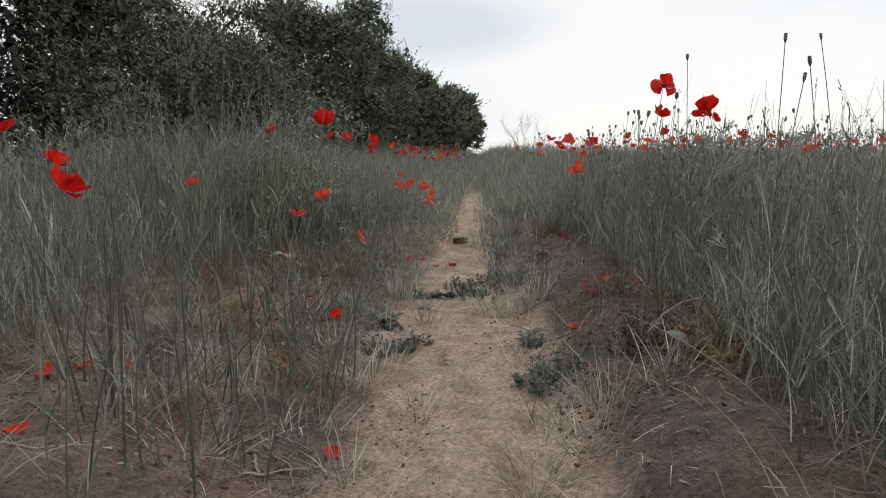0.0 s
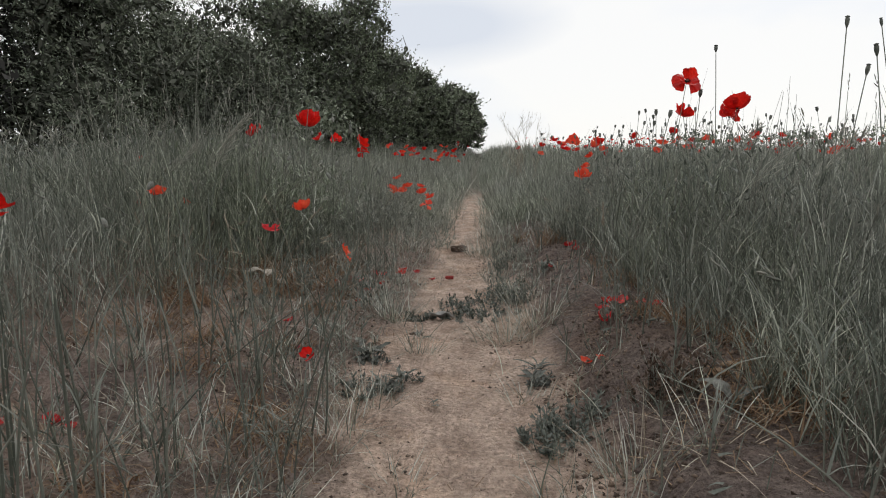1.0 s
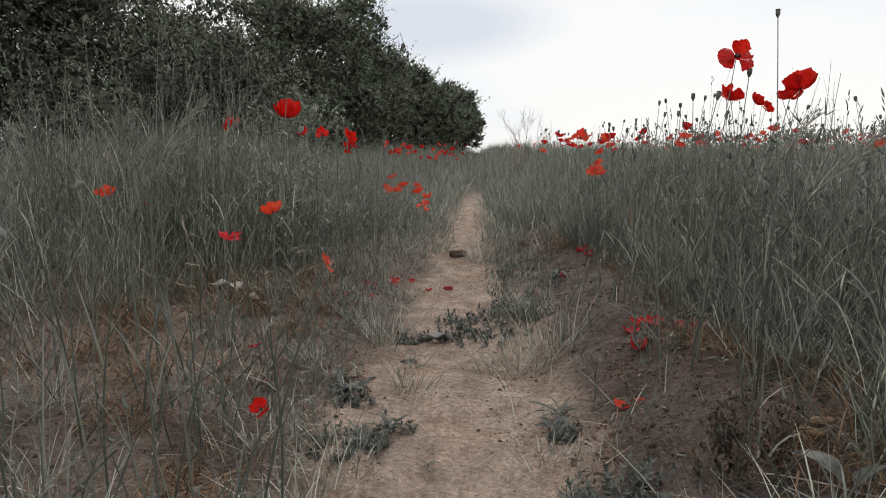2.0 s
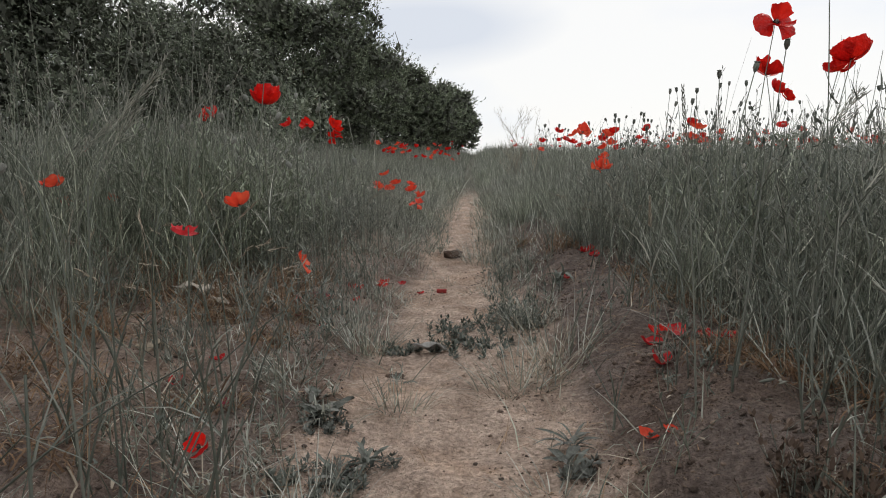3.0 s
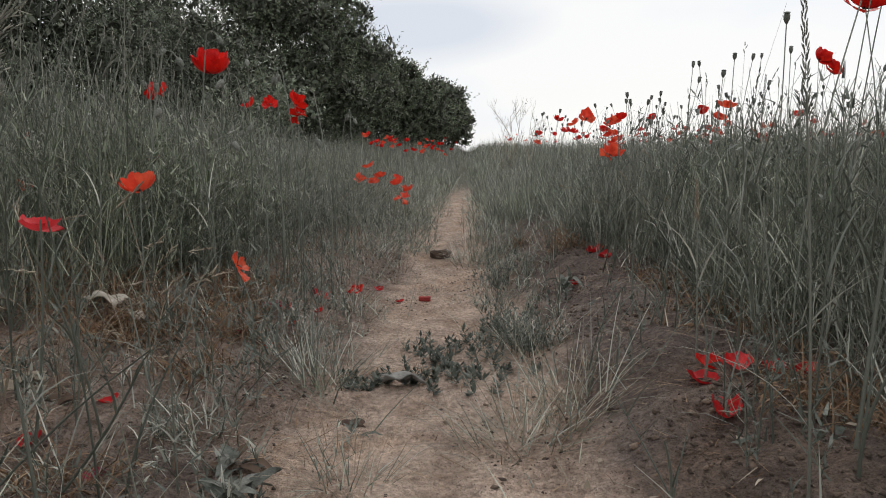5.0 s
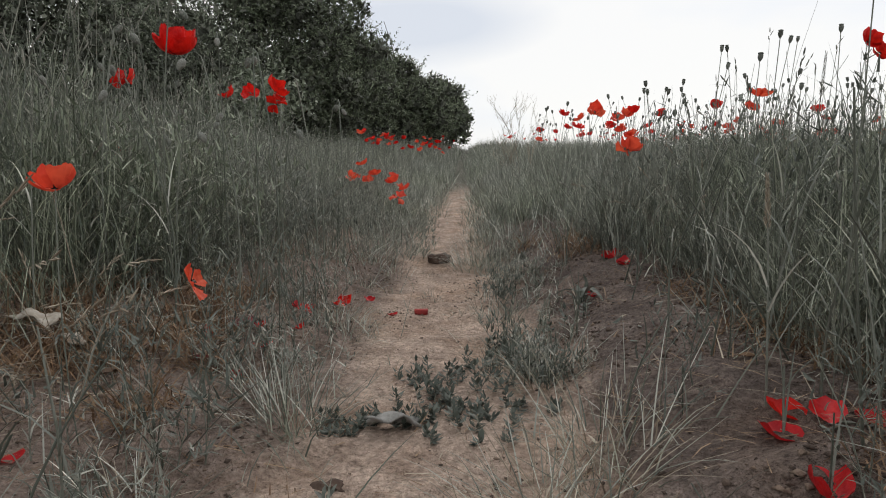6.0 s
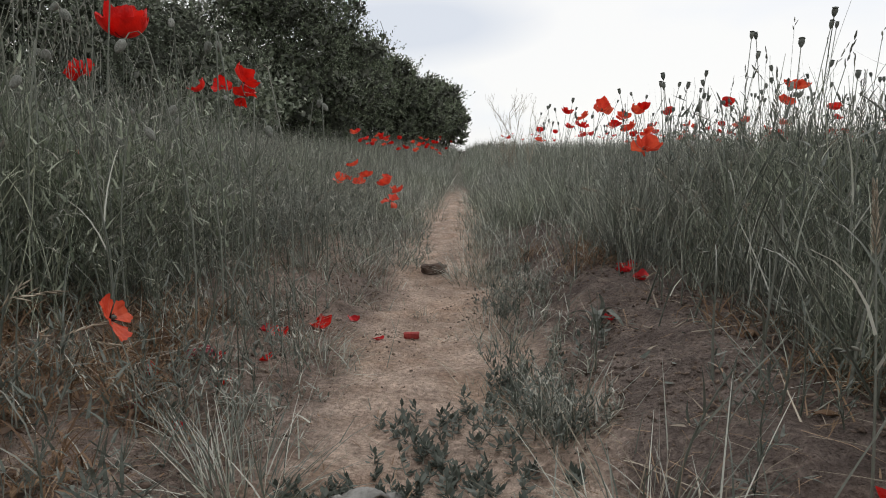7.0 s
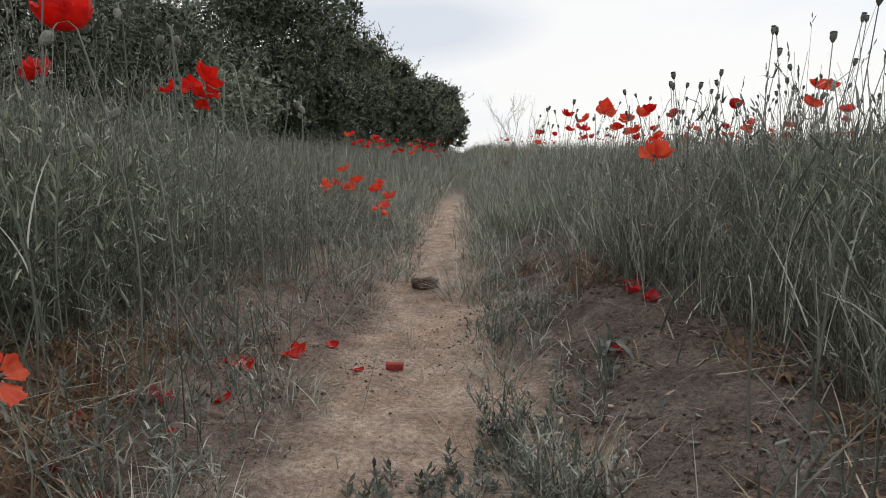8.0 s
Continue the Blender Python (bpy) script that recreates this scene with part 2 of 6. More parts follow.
def vnoise(x, y, cell, seed):
    """Smooth value noise in -1..1 on cells of that size."""
    x, y = np.asarray(x, float) / cell, np.asarray(y, float) / cell
    xi, yi = np.floor(x), np.floor(y)
    fx, fy = x - xi, y - yi
    fx, fy = fx * fx * (3 - 2 * fx), fy * fy * (3 - 2 * fy)

    def h(a, b):
        v = np.sin(a * 127.1 + b * 311.7 + seed * 74.7) * 43758.5453
        return 2 * (v - np.floor(v)) - 1
    return (h(xi, yi) * (1 - fx) + h(xi + 1, yi) * fx) * (1 - fy) + (h(xi, yi + 1) * (1 - fx) + h(xi + 1, yi + 1) * fx) * fy


def path_x(y):
    """The footpath's middle line."""
    return 0.085 + 0.02 * np.sin(np.asarray(y, float) * 0.9) + 0.07 * sstep(3.2, 6, y) + 0.40 * sstep(8, 30, y)


def height(x, y, rough=1.0):
    """The ground: a shallow trodden furrow between low banks, rising slowly ahead."""
    x, y = np.asarray(x, float), np.asarray(y, float)
    d = x - path_x(y)
    z = 0.10 * sstep(0.10, 0.42, d) + 0.05 * sstep(0.12, 0.6, -d) + 0.15 * sstep(0.4, 1.3, -d) * sstep(0.7, 2.0, y) + 0.10 * sstep(1.4, 3.0, -d) + 0.05 * sstep(0.5, 2.0, d)
    z = z + 0.62 * sstep(5, 30, y) - 0.022 * np.exp(-((y - 2.6) / 0.45) ** 2) * (1 - sstep(0.15, 0.4, np.abs(d)))
    near = 1 - sstep(6, 14, np.hypot(x, y))
    side = 0.6 + 0.4 * sstep(0.08, 0.35, np.abs(d))
    z = z + near * rough * (0.012 * vnoise(x, y, 0.35, 1) + side * (0.010 * vnoise(x, y, 0.11, 2) + 0.009 * vnoise(x, y, 0.05, 3)) + 0.004 * vnoise(x, y, 0.032, 4))
    return z


def edge_left(y):
    return np.interp(y, [-1, 0.9, 1.3, 1.7, 2.2, 3.2, 3.8, 5, 8, 30], [1.0, 1.0, 0.9, 0.78, 0.72, 0.68, 0.38, 0.27, 0.2, 0.18])


def edge_right(y):
    return np.interp(y, [-1, 1.4, 1.9, 2.5, 3.2, 5, 8, 30], [0.58, 0.60, 0.64, 0.53, 0.38, 0.27, 0.2, 0.16])


def quads(name, verts, faces, mat, smooth=True):
    """A mesh from arrays of vertices (n, 3) and quads (m, 4)."""
    me = bpy.data.meshes.new(name)
    verts, faces = np.ascontiguousarray(verts, np.float32), np.ascontiguousarray(faces, np.int32)
    me.vertices.add(len(verts))
    me.vertices.foreach_set("co", verts.ravel())
    me.loops.add(faces.size)
    me.loops.foreach_set("vertex_index", faces.ravel())
    me.polygons.add(len(faces))
    me.polygons.foreach_set("loop_start", np.arange(0, faces.size, faces.shape[1], dtype=np.int32))
    me.update(calc_edges=True)
    if smooth:
        me.polygons.foreach_set("use_smooth", np.ones(len(faces), bool))
    me.materials.append(mat)
    return me


def under(name, me, parent, label=""):
    ob = new(name, me)
    ob.parent = parent
    return tagged(ob, label)


def merge(pieces):
    """Joins (verts, faces) pairs."""
    vs, fs, k = [], [], 0
    for v, f in pieces:
        vs.append(v)
        fs.append(f + k)
        k += len(v)
    return np.concatenate(vs), np.concatenate(fs)


def ribbons(base, az, length, lean, curl, width, segs=3, twist=0.6, taper=0.7):
    """Curved tapering blades: base (n, 3); each leans from the vertical towards az, and bends further by curl."""
    n = len(base)
    s = np.linspace(0, 1, segs + 1)
    mid = (s[1:] + s[:-1]) / 2
    th = lean[:, None] + curl[:, None] * mid[None]
    step = (length / segs)[:, None]
    r = np.concatenate([np.zeros((n, 1)), np.cumsum(np.sin(th) * step, 1)], 1)
    z = np.concatenate([np.zeros((n, 1)), np.cumsum(np.cos(th) * step, 1)], 1)
    c, sn = np.cos(az)[:, None], np.sin(az)[:, None]
    mids = np.stack([base[:, :1] + r * c, base[:, 1:2] + r * sn, base[:, 2:] + z], -1)
    fa = az + np.pi / 2 + rng.uniform(-twist, twist, n)
    side = np.stack([np.cos(fa), np.sin(fa), np.zeros(n)], -1)[:, None, :] * (width[:, None] * np.maximum(1 - s[None], 0.0) ** taper / 2 + 0.0002)[..., None]
    v = np.stack([mids - side, mids + side], 2).reshape(-1, 3)
    i = (np.arange(n)[:, None] * (2 * (segs + 1)) + np.arange(segs)[None] * 2).ravel()
    return v, np.stack([i, i + 1, i + 3, i + 2], 1), mids


def rods(mids, radius, sides=3, taper=0.6):
    """Thin stems of three or more sides along centre lines (n, k, 3)."""
    n, k, _ = mids.shape
    a = np.arange(sides) * 2 * np.pi / sides
    ring = np.stack([np.cos(a), np.sin(a), np.zeros(sides)], -1)
    rad = radius[:, None] * (1 - taper * np.linspace(0, 1, k)[None])
    v = (mids[:, :, None, :] + ring[None, None] * rad[..., None, None]).reshape(-1, 3)
    i = np.arange(n)[:, None, None] * k * sides + np.arange(k - 1)[None, :, None] * sides
    j, j2 = np.arange(sides)[None, None], (np.arange(sides) + 1)[None, None] % sides
    f = np.stack([i + j, i + j2, i + j2 + sides, i + j + sides], -1).reshape(-1, 4)
    return v, f


def lobes(base, axis, length, radius):
    """Small spindle-shaped grains or ears: base (n, 3), axis (n, 3) unit; four sides, tapered at both ends."""
    n = len(base)
    ref = np.where(np.abs(axis[:, 2:]) > 0.8, np.array([[1.0, 0, 0]]), np.array([[0, 0, 1.0]]))
    u = np.cross(axis, ref)
    u /= np.linalg.norm(u, axis=1, keepdims=True)
    w = np.cross(axis, u)
    prof = [(0.0, 0.25), (0.35, 1.0), (0.75, 0.75), (1.0, 0.08)]
    rings = []
    for s, r in prof:
        for q in range(4):
            a = q * math.pi / 2
            rings.append(base + axis * (s * length)[:, None] + (u * math.cos(a) + w * math.sin(a)) * (r * radius)[:, None])
    v = np.stack(rings, 1).reshape(-1, 3)
    f = []
    for k in range(3):
        for q in range(4):
            f.append([k * 4 + q, k * 4 + (q + 1) % 4, k * 4 + 4 + (q + 1) % 4, k * 4 + 4 + q])
    f = (np.arange(n)[:, None, None] * 16 + np.array(f)[None]).reshape(-1, 4)
    return v, f


# ---- the ground ----
def graded(a, b, step, far, grow):
    v = [a]
    while v[-1] < b:
        v.append(v[-1] + step)
    s = step
    while v[-1] < far:
        s *= grow
        v.append(v[-1] + s)
    return v


def build_ground():
    xr = graded(0, 0.85, 0.016, 1500, 1.14)
    xs = np.array([-v for v in xr[:0:-1]] + xr)
    ys = np.array([-v for v in graded(0.7, 0.75, 0.05, 300, 1.4)[::-1]] + graded(-0.65, 3.2, 0.016, 2500, 1.07))
    X, Y = np.meshgrid(xs, ys)
    Z = height(X, Y)
    v = np.stack([X, Y, Z], -1).reshape(-1, 3)
    nx = len(xs)
    i = (np.arange(len(ys) - 1)[:, None] * nx + np.arange(nx - 1)[None]).ravel()
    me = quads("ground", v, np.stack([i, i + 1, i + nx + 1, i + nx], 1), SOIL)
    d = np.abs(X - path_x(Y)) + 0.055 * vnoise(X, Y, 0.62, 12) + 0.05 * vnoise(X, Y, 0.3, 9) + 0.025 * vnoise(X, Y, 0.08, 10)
    # 1 on the path's sand; the left bank also gets a paler share
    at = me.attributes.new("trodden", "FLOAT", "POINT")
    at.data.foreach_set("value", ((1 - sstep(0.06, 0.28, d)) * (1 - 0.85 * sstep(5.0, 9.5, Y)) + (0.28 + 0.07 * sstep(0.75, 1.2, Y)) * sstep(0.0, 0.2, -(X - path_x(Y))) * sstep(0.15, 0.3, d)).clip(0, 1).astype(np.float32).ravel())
    at = me.attributes.new("overgrown", "FLOAT", "POINT")
    grown = np.maximum(sstep(0.95, 1.7, np.abs(X - path_x(Y)) + 0.2 * vnoise(X, Y, 0.6, 11)), 0.85 * sstep(5.0, 9.5, Y))
    at.data.foreach_set("value", grown.clip(0, 1).astype(np.float32).ravel())
    ob = new("ground", me)
    return tagged(ob, "sandy brown soil with a pale trodden footpath", "ground", kind="structure")


build_ground()


# ---- the grass ----
def scatter(n, x0, x1, y0, y1):
    return rng.uniform(x0, x1, n), rng.uniform(y0, y1, n)


def tall_mask(x, y, soft=0.2):
    d = x - path_x(y)
    wob = 0.10 * vnoise(x, y, 0.5, 21) + 0.05 * vnoise(x, y, 0.17, 22)
    left = sstep(-soft, soft, -d - edge_left(y) + wob)
    right = sstep(-soft, soft, d - edge_right(y) + wob)
    return np.maximum(left, right)


def pick(n, side, y0, y1, spread, power=1.6):
    """Places in the tall grass on one side of the path (-1, 1), thinning out away from it."""
    x = np.empty(0)
    y = np.empty(0)
    while len(x) < n:
        yy = rng.uniform(y0, y1, n)
        e = np.where(side < 0, edge_left(yy), edge_right(yy))
        xx = path_x(yy) + side * (e - 0.12 + spread * rng.uniform(0, 1, n) ** power)
        tuftiness = sstep(-0.45, 0.35, vnoise(xx, yy, 0.24, 23) + 0.6 * vnoise(xx, yy, 0.085, 24))
        ok = rng.uniform(0, 1, n) < tall_mask(xx, yy) * (0.22 + 0.78 * tuftiness)
        x, y = np.append(x, xx[ok]), np.append(y, yy[ok])
    return x[:n], y[:n]


def stand(side, n, y0, y1, spread, scale, h0, h1, ears, segs=4, leaves=3, lift=0.0, spikelets=3):
    """A stand of field grass: stems, hanging blades and seed ears, as three joined meshes."""
    x, y = pick(n, side, y0, y1, spread)
    base = np.stack([x, y, height(x, y) - 0.01], -1)
    d = np.abs(x - path_x(y))
    bent = rng.uniform(0, 1, n) < (0.32 if spikelets < 4 else 0.0)
    over = np.where(rng.uniform(0, 1, n) < 0.10, rng.uniform(1.1, 1.5, n), 1.0)
    h = rng.uniform(h0, h1, n) * over * (1 + 0.24 * vnoise(x, y, 0.5, 31) + 0.16 * vnoise(x, y, 0.16, 32) + 0.14 * vnoise(x, y, 2.3, 33)) * np.where(x < path_x(y), (0.27 + 0.73 * sstep(0.42, 0.85, d)) * (1 - 0.33 * sstep(1.0, 1.6, d) * (1 - sstep(4, 7, y))) * (0.72 + 0.28 * sstep(1.2, 1.7, y)), 0.33 + 0.67 * sstep(0.25, 0.95, d)) + lift * sstep(0.8, 2.2, d)
    az = rng.uniform(0, 2 * np.pi, n)
    lean = np.abs(rng.normal(0.08, 0.25 if spikelets < 4 else 0.1, n)) + bent * rng.uniform(0.3, 1.0, n)
    curl = rng.normal(0.15, 0.6 if spikelets < 4 else 0.2, n)
    v, q, mids = ribbons(base, az, h, lean, curl, rng.uniform(0.0018, 0.003, n) * scale, segs, 1.5, 0.35)
    stems = rods(mids, rng.uniform(0.0007, 0.0014, n) * (scale if spikelets < 4 else 1.5), 3, 0.5) if scale < 1.1 else (v, q)
    pieces = []
    for k in range(leaves):
        f = rng.uniform(0.0, 0.8, n)
        at = mids[np.arange(n), np.minimum((f * segs).astype(int), segs)]
        m = len(at)
        v, q, _ = ribbons(at, rng.uniform(0, 2 * np.pi, m), rng.uniform(0.06, 0.19, m) * np.sqrt(scale), rng.uniform(0.05, 0.5, m), rng.uniform(0.1, 1.2, m),
                          (0.0008 + 0.0016 * rng.uniform(0, 1, m) ** 2) * scale, 3 if scale < 1.5 else 2, 1.2, 0.6)
        pieces.append((v, q))
    blades = merge(pieces)
    has = rng.uniform(0, 1, n) < ears
    tip, bef = mids[has, -1], mids[has, -2]
    ax = tip - bef
    ax /= np.linalg.norm(ax, axis=1, keepdims=True)
    m = len(tip)
    parts = []
    for k in range(spikelets):
        jit = ax + rng.normal(0, 0.2, ax.shape)
        jit /= np.linalg.norm(jit, axis=1, keepdims=True)
        parts.append(lobes(tip - ax * 0.005 + ax * (0.013 * k), jit, rng.uniform(0.012, 0.026, m), rng.uniform(0.0012, 0.0026, m) * scale))
    heads = merge(parts)
    stuff = [("field_grass", stems, STALK, "grey-green grass stems standing densely in the field"),
             ("grass_foliage", blades, BLADE, "narrow grey-green grass blades among the stems"),
             ("grass_ear_mass", heads, EAR, "pale seed ears on top of the field grass")]
    for name, (v, q), mat, label in stuff:
        tagged(new(name, quads(name, v, q, mat)), label, "grass", kind="stuff")


stand(1, 5000, -0.5, 2.6, 1.3, 1.0, 0.22, 0.42, 0.10)
stand(1, 6000, 2.2, 6.0, 2.2, 1.25, 0.22, 0.39, 0.08, 3, 2, spikelets=2)
stand(1, 7500, 5.5, 14.0, 9.0, 2.2, 0.22, 0.38, 0.10, 2, 2, spikelets=1)
stand(1, 6500, 12.0, 40.0, 30.0, 5.0, 0.26, 0.42, 0.05, 2, 2, spikelets=1)
stand(-1, 3600, -0.5, 2.6, 1.4, 1.0, 0.20, 0.39, 0.10)
stand(-1, 170, 1.4, 3.8, 1.0, 0.9, 0.36, 0.56, 0.85, 6, 2, spikelets=5)
stand(-1, 950, 1.5, 4.2, 0.9, 0.9, 0.36, 0.50, 0.06)
stand(1, 1500, 0.5, 2.4, 0.6, 1.0, 0.24, 0.40, 0.10)
stand(1, 380, 1.5, 3.8, 1.1, 1.0, 0.30, 0.44, 0.12)
stand(1, 60, 0.5, 3.8, 1.2, 0.9, 0.36, 0.52, 0.85, 6, 2, spikelets=5)
stand(-1, 6000, 2.2, 6.0, 2.6, 1.25, 0.20, 0.37, 0.08, 3, 2, lift=0.03, spikelets=2)
stand(-1, 6000, 5.5, 14.0, 3.5, 2.0, 0.22, 0.38, 0.10, 2, 2, lift=0.15, spikelets=1)
stand(-1, 2500, 12.0, 26.0, 3.0, 4.0, 0.25, 0.42, 0.05, 2, 2, spikelets=1)


def broad_field(n, x0, x1, y0, y1, w, h0, h1):
    """The rest of the field round about: coarser blades standing to the same height."""
    x, y = scatter(n, x0, x1, y0, y1)
    ok = rng.uniform(0, 1, n) < tall_mask(x, y)
    x, y = x[ok], y[ok]
    m = len(x)
    v, q, _ = ribbons(np.stack([x, y, height(x, y) - 0.01], -1), rng.uniform(0, 6.28, m), rng.uniform(h0, h1, m), np.abs(rng.normal(0.08, 0.12, m)), rng.normal(0.2, 0.35, m),
                      rng.uniform(0.6, 1.3, m) * w, 3, 1.5, 0.5)
    tagged(new("field_grass", quads("field_grass", v, q, BLADE)), "grey-green field grass further away from the footpath", "grass", kind="stuff")


broad_field(6500, 1.3, 12.0, -3.0, 9.0, 0.016, 0.22, 0.40)
broad_field(4200, -7.0, -1.2, -3.0, 6.0, 0.014, 0.14, 0.28)
broad_field(1500, -1.6, 1.8, -3.0, -0.4, 0.006, 0.20, 0.36)


# ---- the hedge ----
def sprig_leaves(blobs, n, leaf, reach, per=8, droop=0.0, fill=0.25, clumps=26, deep_size=1.8, slim=0.27):
    """Leaves set along short twigs that grow out of rounded masses (x, y, z, rx, ry, rz); fill is the share that sits deep inside."""
    blobs = np.array(blobs, float)
    if clumps:
        sub = [np.concatenate([blobs[:, :3], blobs[:, 3:] * 0.66], 1)]
        for bl in blobs:
            d = rng.normal(0, 1, (clumps, 3)) + [0, -0.25, 0.3]
            d /= np.linalg.norm(d, axis=1, keepdims=True)
            r = rng.uniform(0.18, 0.42, (clumps, 1)) * np.array([[1, 1, 0.62]])
            sub.append(np.concatenate([bl[:3] + d * bl[3:] * rng.uniform(0.66, 1.0, (clumps, 1)), r * bl[3:]], 1))
        blobs = np.concatenate(sub)
    area = blobs[:, 3] * blobs[:, 5] + blobs[:, 4] * blobs[:, 5]
    b = blobs[rng.choice(len(blobs), n, p=area / area.sum())]
    d = rng.normal(0, 1, (n, 3))
    d /= np.linalg.norm(d, axis=1, keepdims=True)
    lump = 1 + 0.22 * vnoise(d[:, 0] * 3 + b[:, 0], d[:, 2] * 3 + d[:, 1] * 2, 0.7, 41) + 0.10 * vnoise(d[:, 0] * 3, d[:, 2] * 3 + b[:, 1], 0.25, 42)
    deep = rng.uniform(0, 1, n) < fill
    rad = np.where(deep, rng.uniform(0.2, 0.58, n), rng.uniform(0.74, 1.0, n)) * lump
    p = b[:, :3] + d * b[:, 3:] * rad[:, None]
    keep = p[:, 2] > height(p[:, 0], p[:, 1]) + 0.1
    p, d, deep = p[keep], d[keep], deep[keep]
    n = len(p)
    way = d * 0.7 + rng.normal(0, 0.45, (n, 3)) + np.array([0, 0, 0.5 - droop])
    way /= np.linalg.norm(way, axis=1, keepdims=True)
    ln = reach * rng.uniform(0.5, 1.2, n) * np.where(rng.uniform(0, 1, n) < 0.08, 2.2, 1.0)
    vs = []
    for k in range(per):
        s = (k + rng.uniform(0, 1, n)) / per
        q = p + way * (s * ln)[:, None] - np.array([0, 0, 1.0]) * (droop * 0.4 * s * s * ln)[:, None]
        a = way * 0.55 + rng.normal(0, 0.6, (n, 3))
        a /= np.linalg.norm(a, axis=1, keepdims=True)
        up = np.array([0, 0, 0.75]) + 0.65 * d + rng.normal(0, 0.42, (n, 3))
        sd = np.cross(a, up)
        sd /= np.linalg.norm(sd, axis=1, keepdims=True) + 1e-9
        nr = np.cross(sd, a)
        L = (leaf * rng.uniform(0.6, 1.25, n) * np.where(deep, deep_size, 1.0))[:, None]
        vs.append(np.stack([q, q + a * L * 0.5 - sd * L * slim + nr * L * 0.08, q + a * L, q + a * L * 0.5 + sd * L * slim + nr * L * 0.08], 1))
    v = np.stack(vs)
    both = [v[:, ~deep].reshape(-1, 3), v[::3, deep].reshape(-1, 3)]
    return [(w, np.arange(len(w)).reshape(-1, 4)) for w in both]


def limb_rods(x, y, blobs, r, n_per=2):
    """Stems from the foot up into each mass, one by one."""
    out = []
    for bx, by, bz, rx, ry, rz in blobs:
        for _ in range(n_per):
            foot = np.array([x + rng.normal(0, 0.15), y + rng.normal(0, 0.15), 0])
            foot[2] = float(height(foot[0], foot[1])) - 0.05
            end = np.array([bx, by, bz]) + rng.normal(0, 0.45, 3) * (rx, ry, rz)
            t = np.linspace(0, 1, 7)[:, None]
            bow = np.array([rng.normal(0, 0.12), rng.normal(0, 0.12), 0.25])
            mid = foot + (end - foot) * t + bow * np.sin(t * math.pi) * 0.8 + rng.normal(0, 0.03, (7, 3)) * t
            out.append(rods(mid[None], np.array([r * rng.uniform(0.5, 1.0)]), 6, 0.75))
    return out


def bush(x, y, blobs, n, leaf, reach, mat, label, droop=0.0, trunk=0.06, category="bush", name="hedge_bush", fill=0.25, deep_size=2.6, slim=0.27, inner_mat=None):
    top = tagged(new(name), label, category, "hedge beside the path")
    top.location = (x, y, float(height(x, y)))
    bpy.context.view_layer.update()
    inv = Matrix.Translation(-top.location)
    z0 = float(height(x, y))
    t = np.linspace(0, 1, 6)[:, None]
    mean = np.mean(np.array(blobs)[:, :3], 0)
    trunk_mid = np.array([[x, y, z0 - 0.05]]) + (mean - [x, y, z0]) * t * 0.8
    outer, inner = sprig_leaves(blobs, n, leaf, reach, droop=droop, fill=fill, deep_size=deep_size, slim=slim)
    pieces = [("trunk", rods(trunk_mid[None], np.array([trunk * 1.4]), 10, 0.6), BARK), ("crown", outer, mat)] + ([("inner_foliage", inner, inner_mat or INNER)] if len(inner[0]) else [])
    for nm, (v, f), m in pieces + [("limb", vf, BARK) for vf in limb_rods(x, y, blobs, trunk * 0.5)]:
        under(nm, quads(nm, v - np.array(top.location)[None], f, m, nm in ("trunk", "limb")), top, "leaves deep inside the bush, coloured darker for the shade there" if nm == "inner_foliage" else "")
    return top


bush(-4.3, 7.2, [(-3.3, 8.3, 1.25, 1.0, 0.9, 1.05), (-4.2, 7.0, 1.5, 1.1, 1.1, 1.35), (-3.9, 6.3, 0.9, 0.8, 0.9, 0.8), (-4.6, 7.8, 2.2, 1.0, 1.0, 0.8), (-4.6, 8.8, 0.8, 1.3, 0.8, 0.9), (-3.9, 9.4, 1.5, 1.0, 0.7, 1.0), (-2.95, 9.5, 0.85, 0.7, 0.6, 0.8)],
     18000, 0.044, 0.26, LEAFPALE, "leafy shrub with drooping grey-green sprays", 0.7, 0.05, fill=0.4, slim=0.19)
# both leaf tones of this bush carry painted shade from under the canopy
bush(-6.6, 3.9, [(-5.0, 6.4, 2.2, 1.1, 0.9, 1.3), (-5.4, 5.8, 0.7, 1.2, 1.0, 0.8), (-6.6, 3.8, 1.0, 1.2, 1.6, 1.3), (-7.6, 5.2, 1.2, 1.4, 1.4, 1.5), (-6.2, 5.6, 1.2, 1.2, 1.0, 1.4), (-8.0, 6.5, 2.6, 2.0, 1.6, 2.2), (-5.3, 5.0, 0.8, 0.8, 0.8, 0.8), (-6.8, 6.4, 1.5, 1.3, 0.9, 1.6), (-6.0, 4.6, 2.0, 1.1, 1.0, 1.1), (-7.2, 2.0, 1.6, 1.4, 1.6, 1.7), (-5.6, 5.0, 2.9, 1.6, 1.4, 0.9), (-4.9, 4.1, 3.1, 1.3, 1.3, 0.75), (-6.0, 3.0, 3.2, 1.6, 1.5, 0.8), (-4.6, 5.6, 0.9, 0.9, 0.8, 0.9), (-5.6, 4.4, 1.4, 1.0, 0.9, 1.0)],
     16000, 0.054, 0.24, SHADYLEAF, "hedge shrub with an overhanging canopy, leaves coloured dark as in deep shade", 0.6, 0.06, fill=0.5, deep_size=2.8, inner_mat=DEEPSHADE)
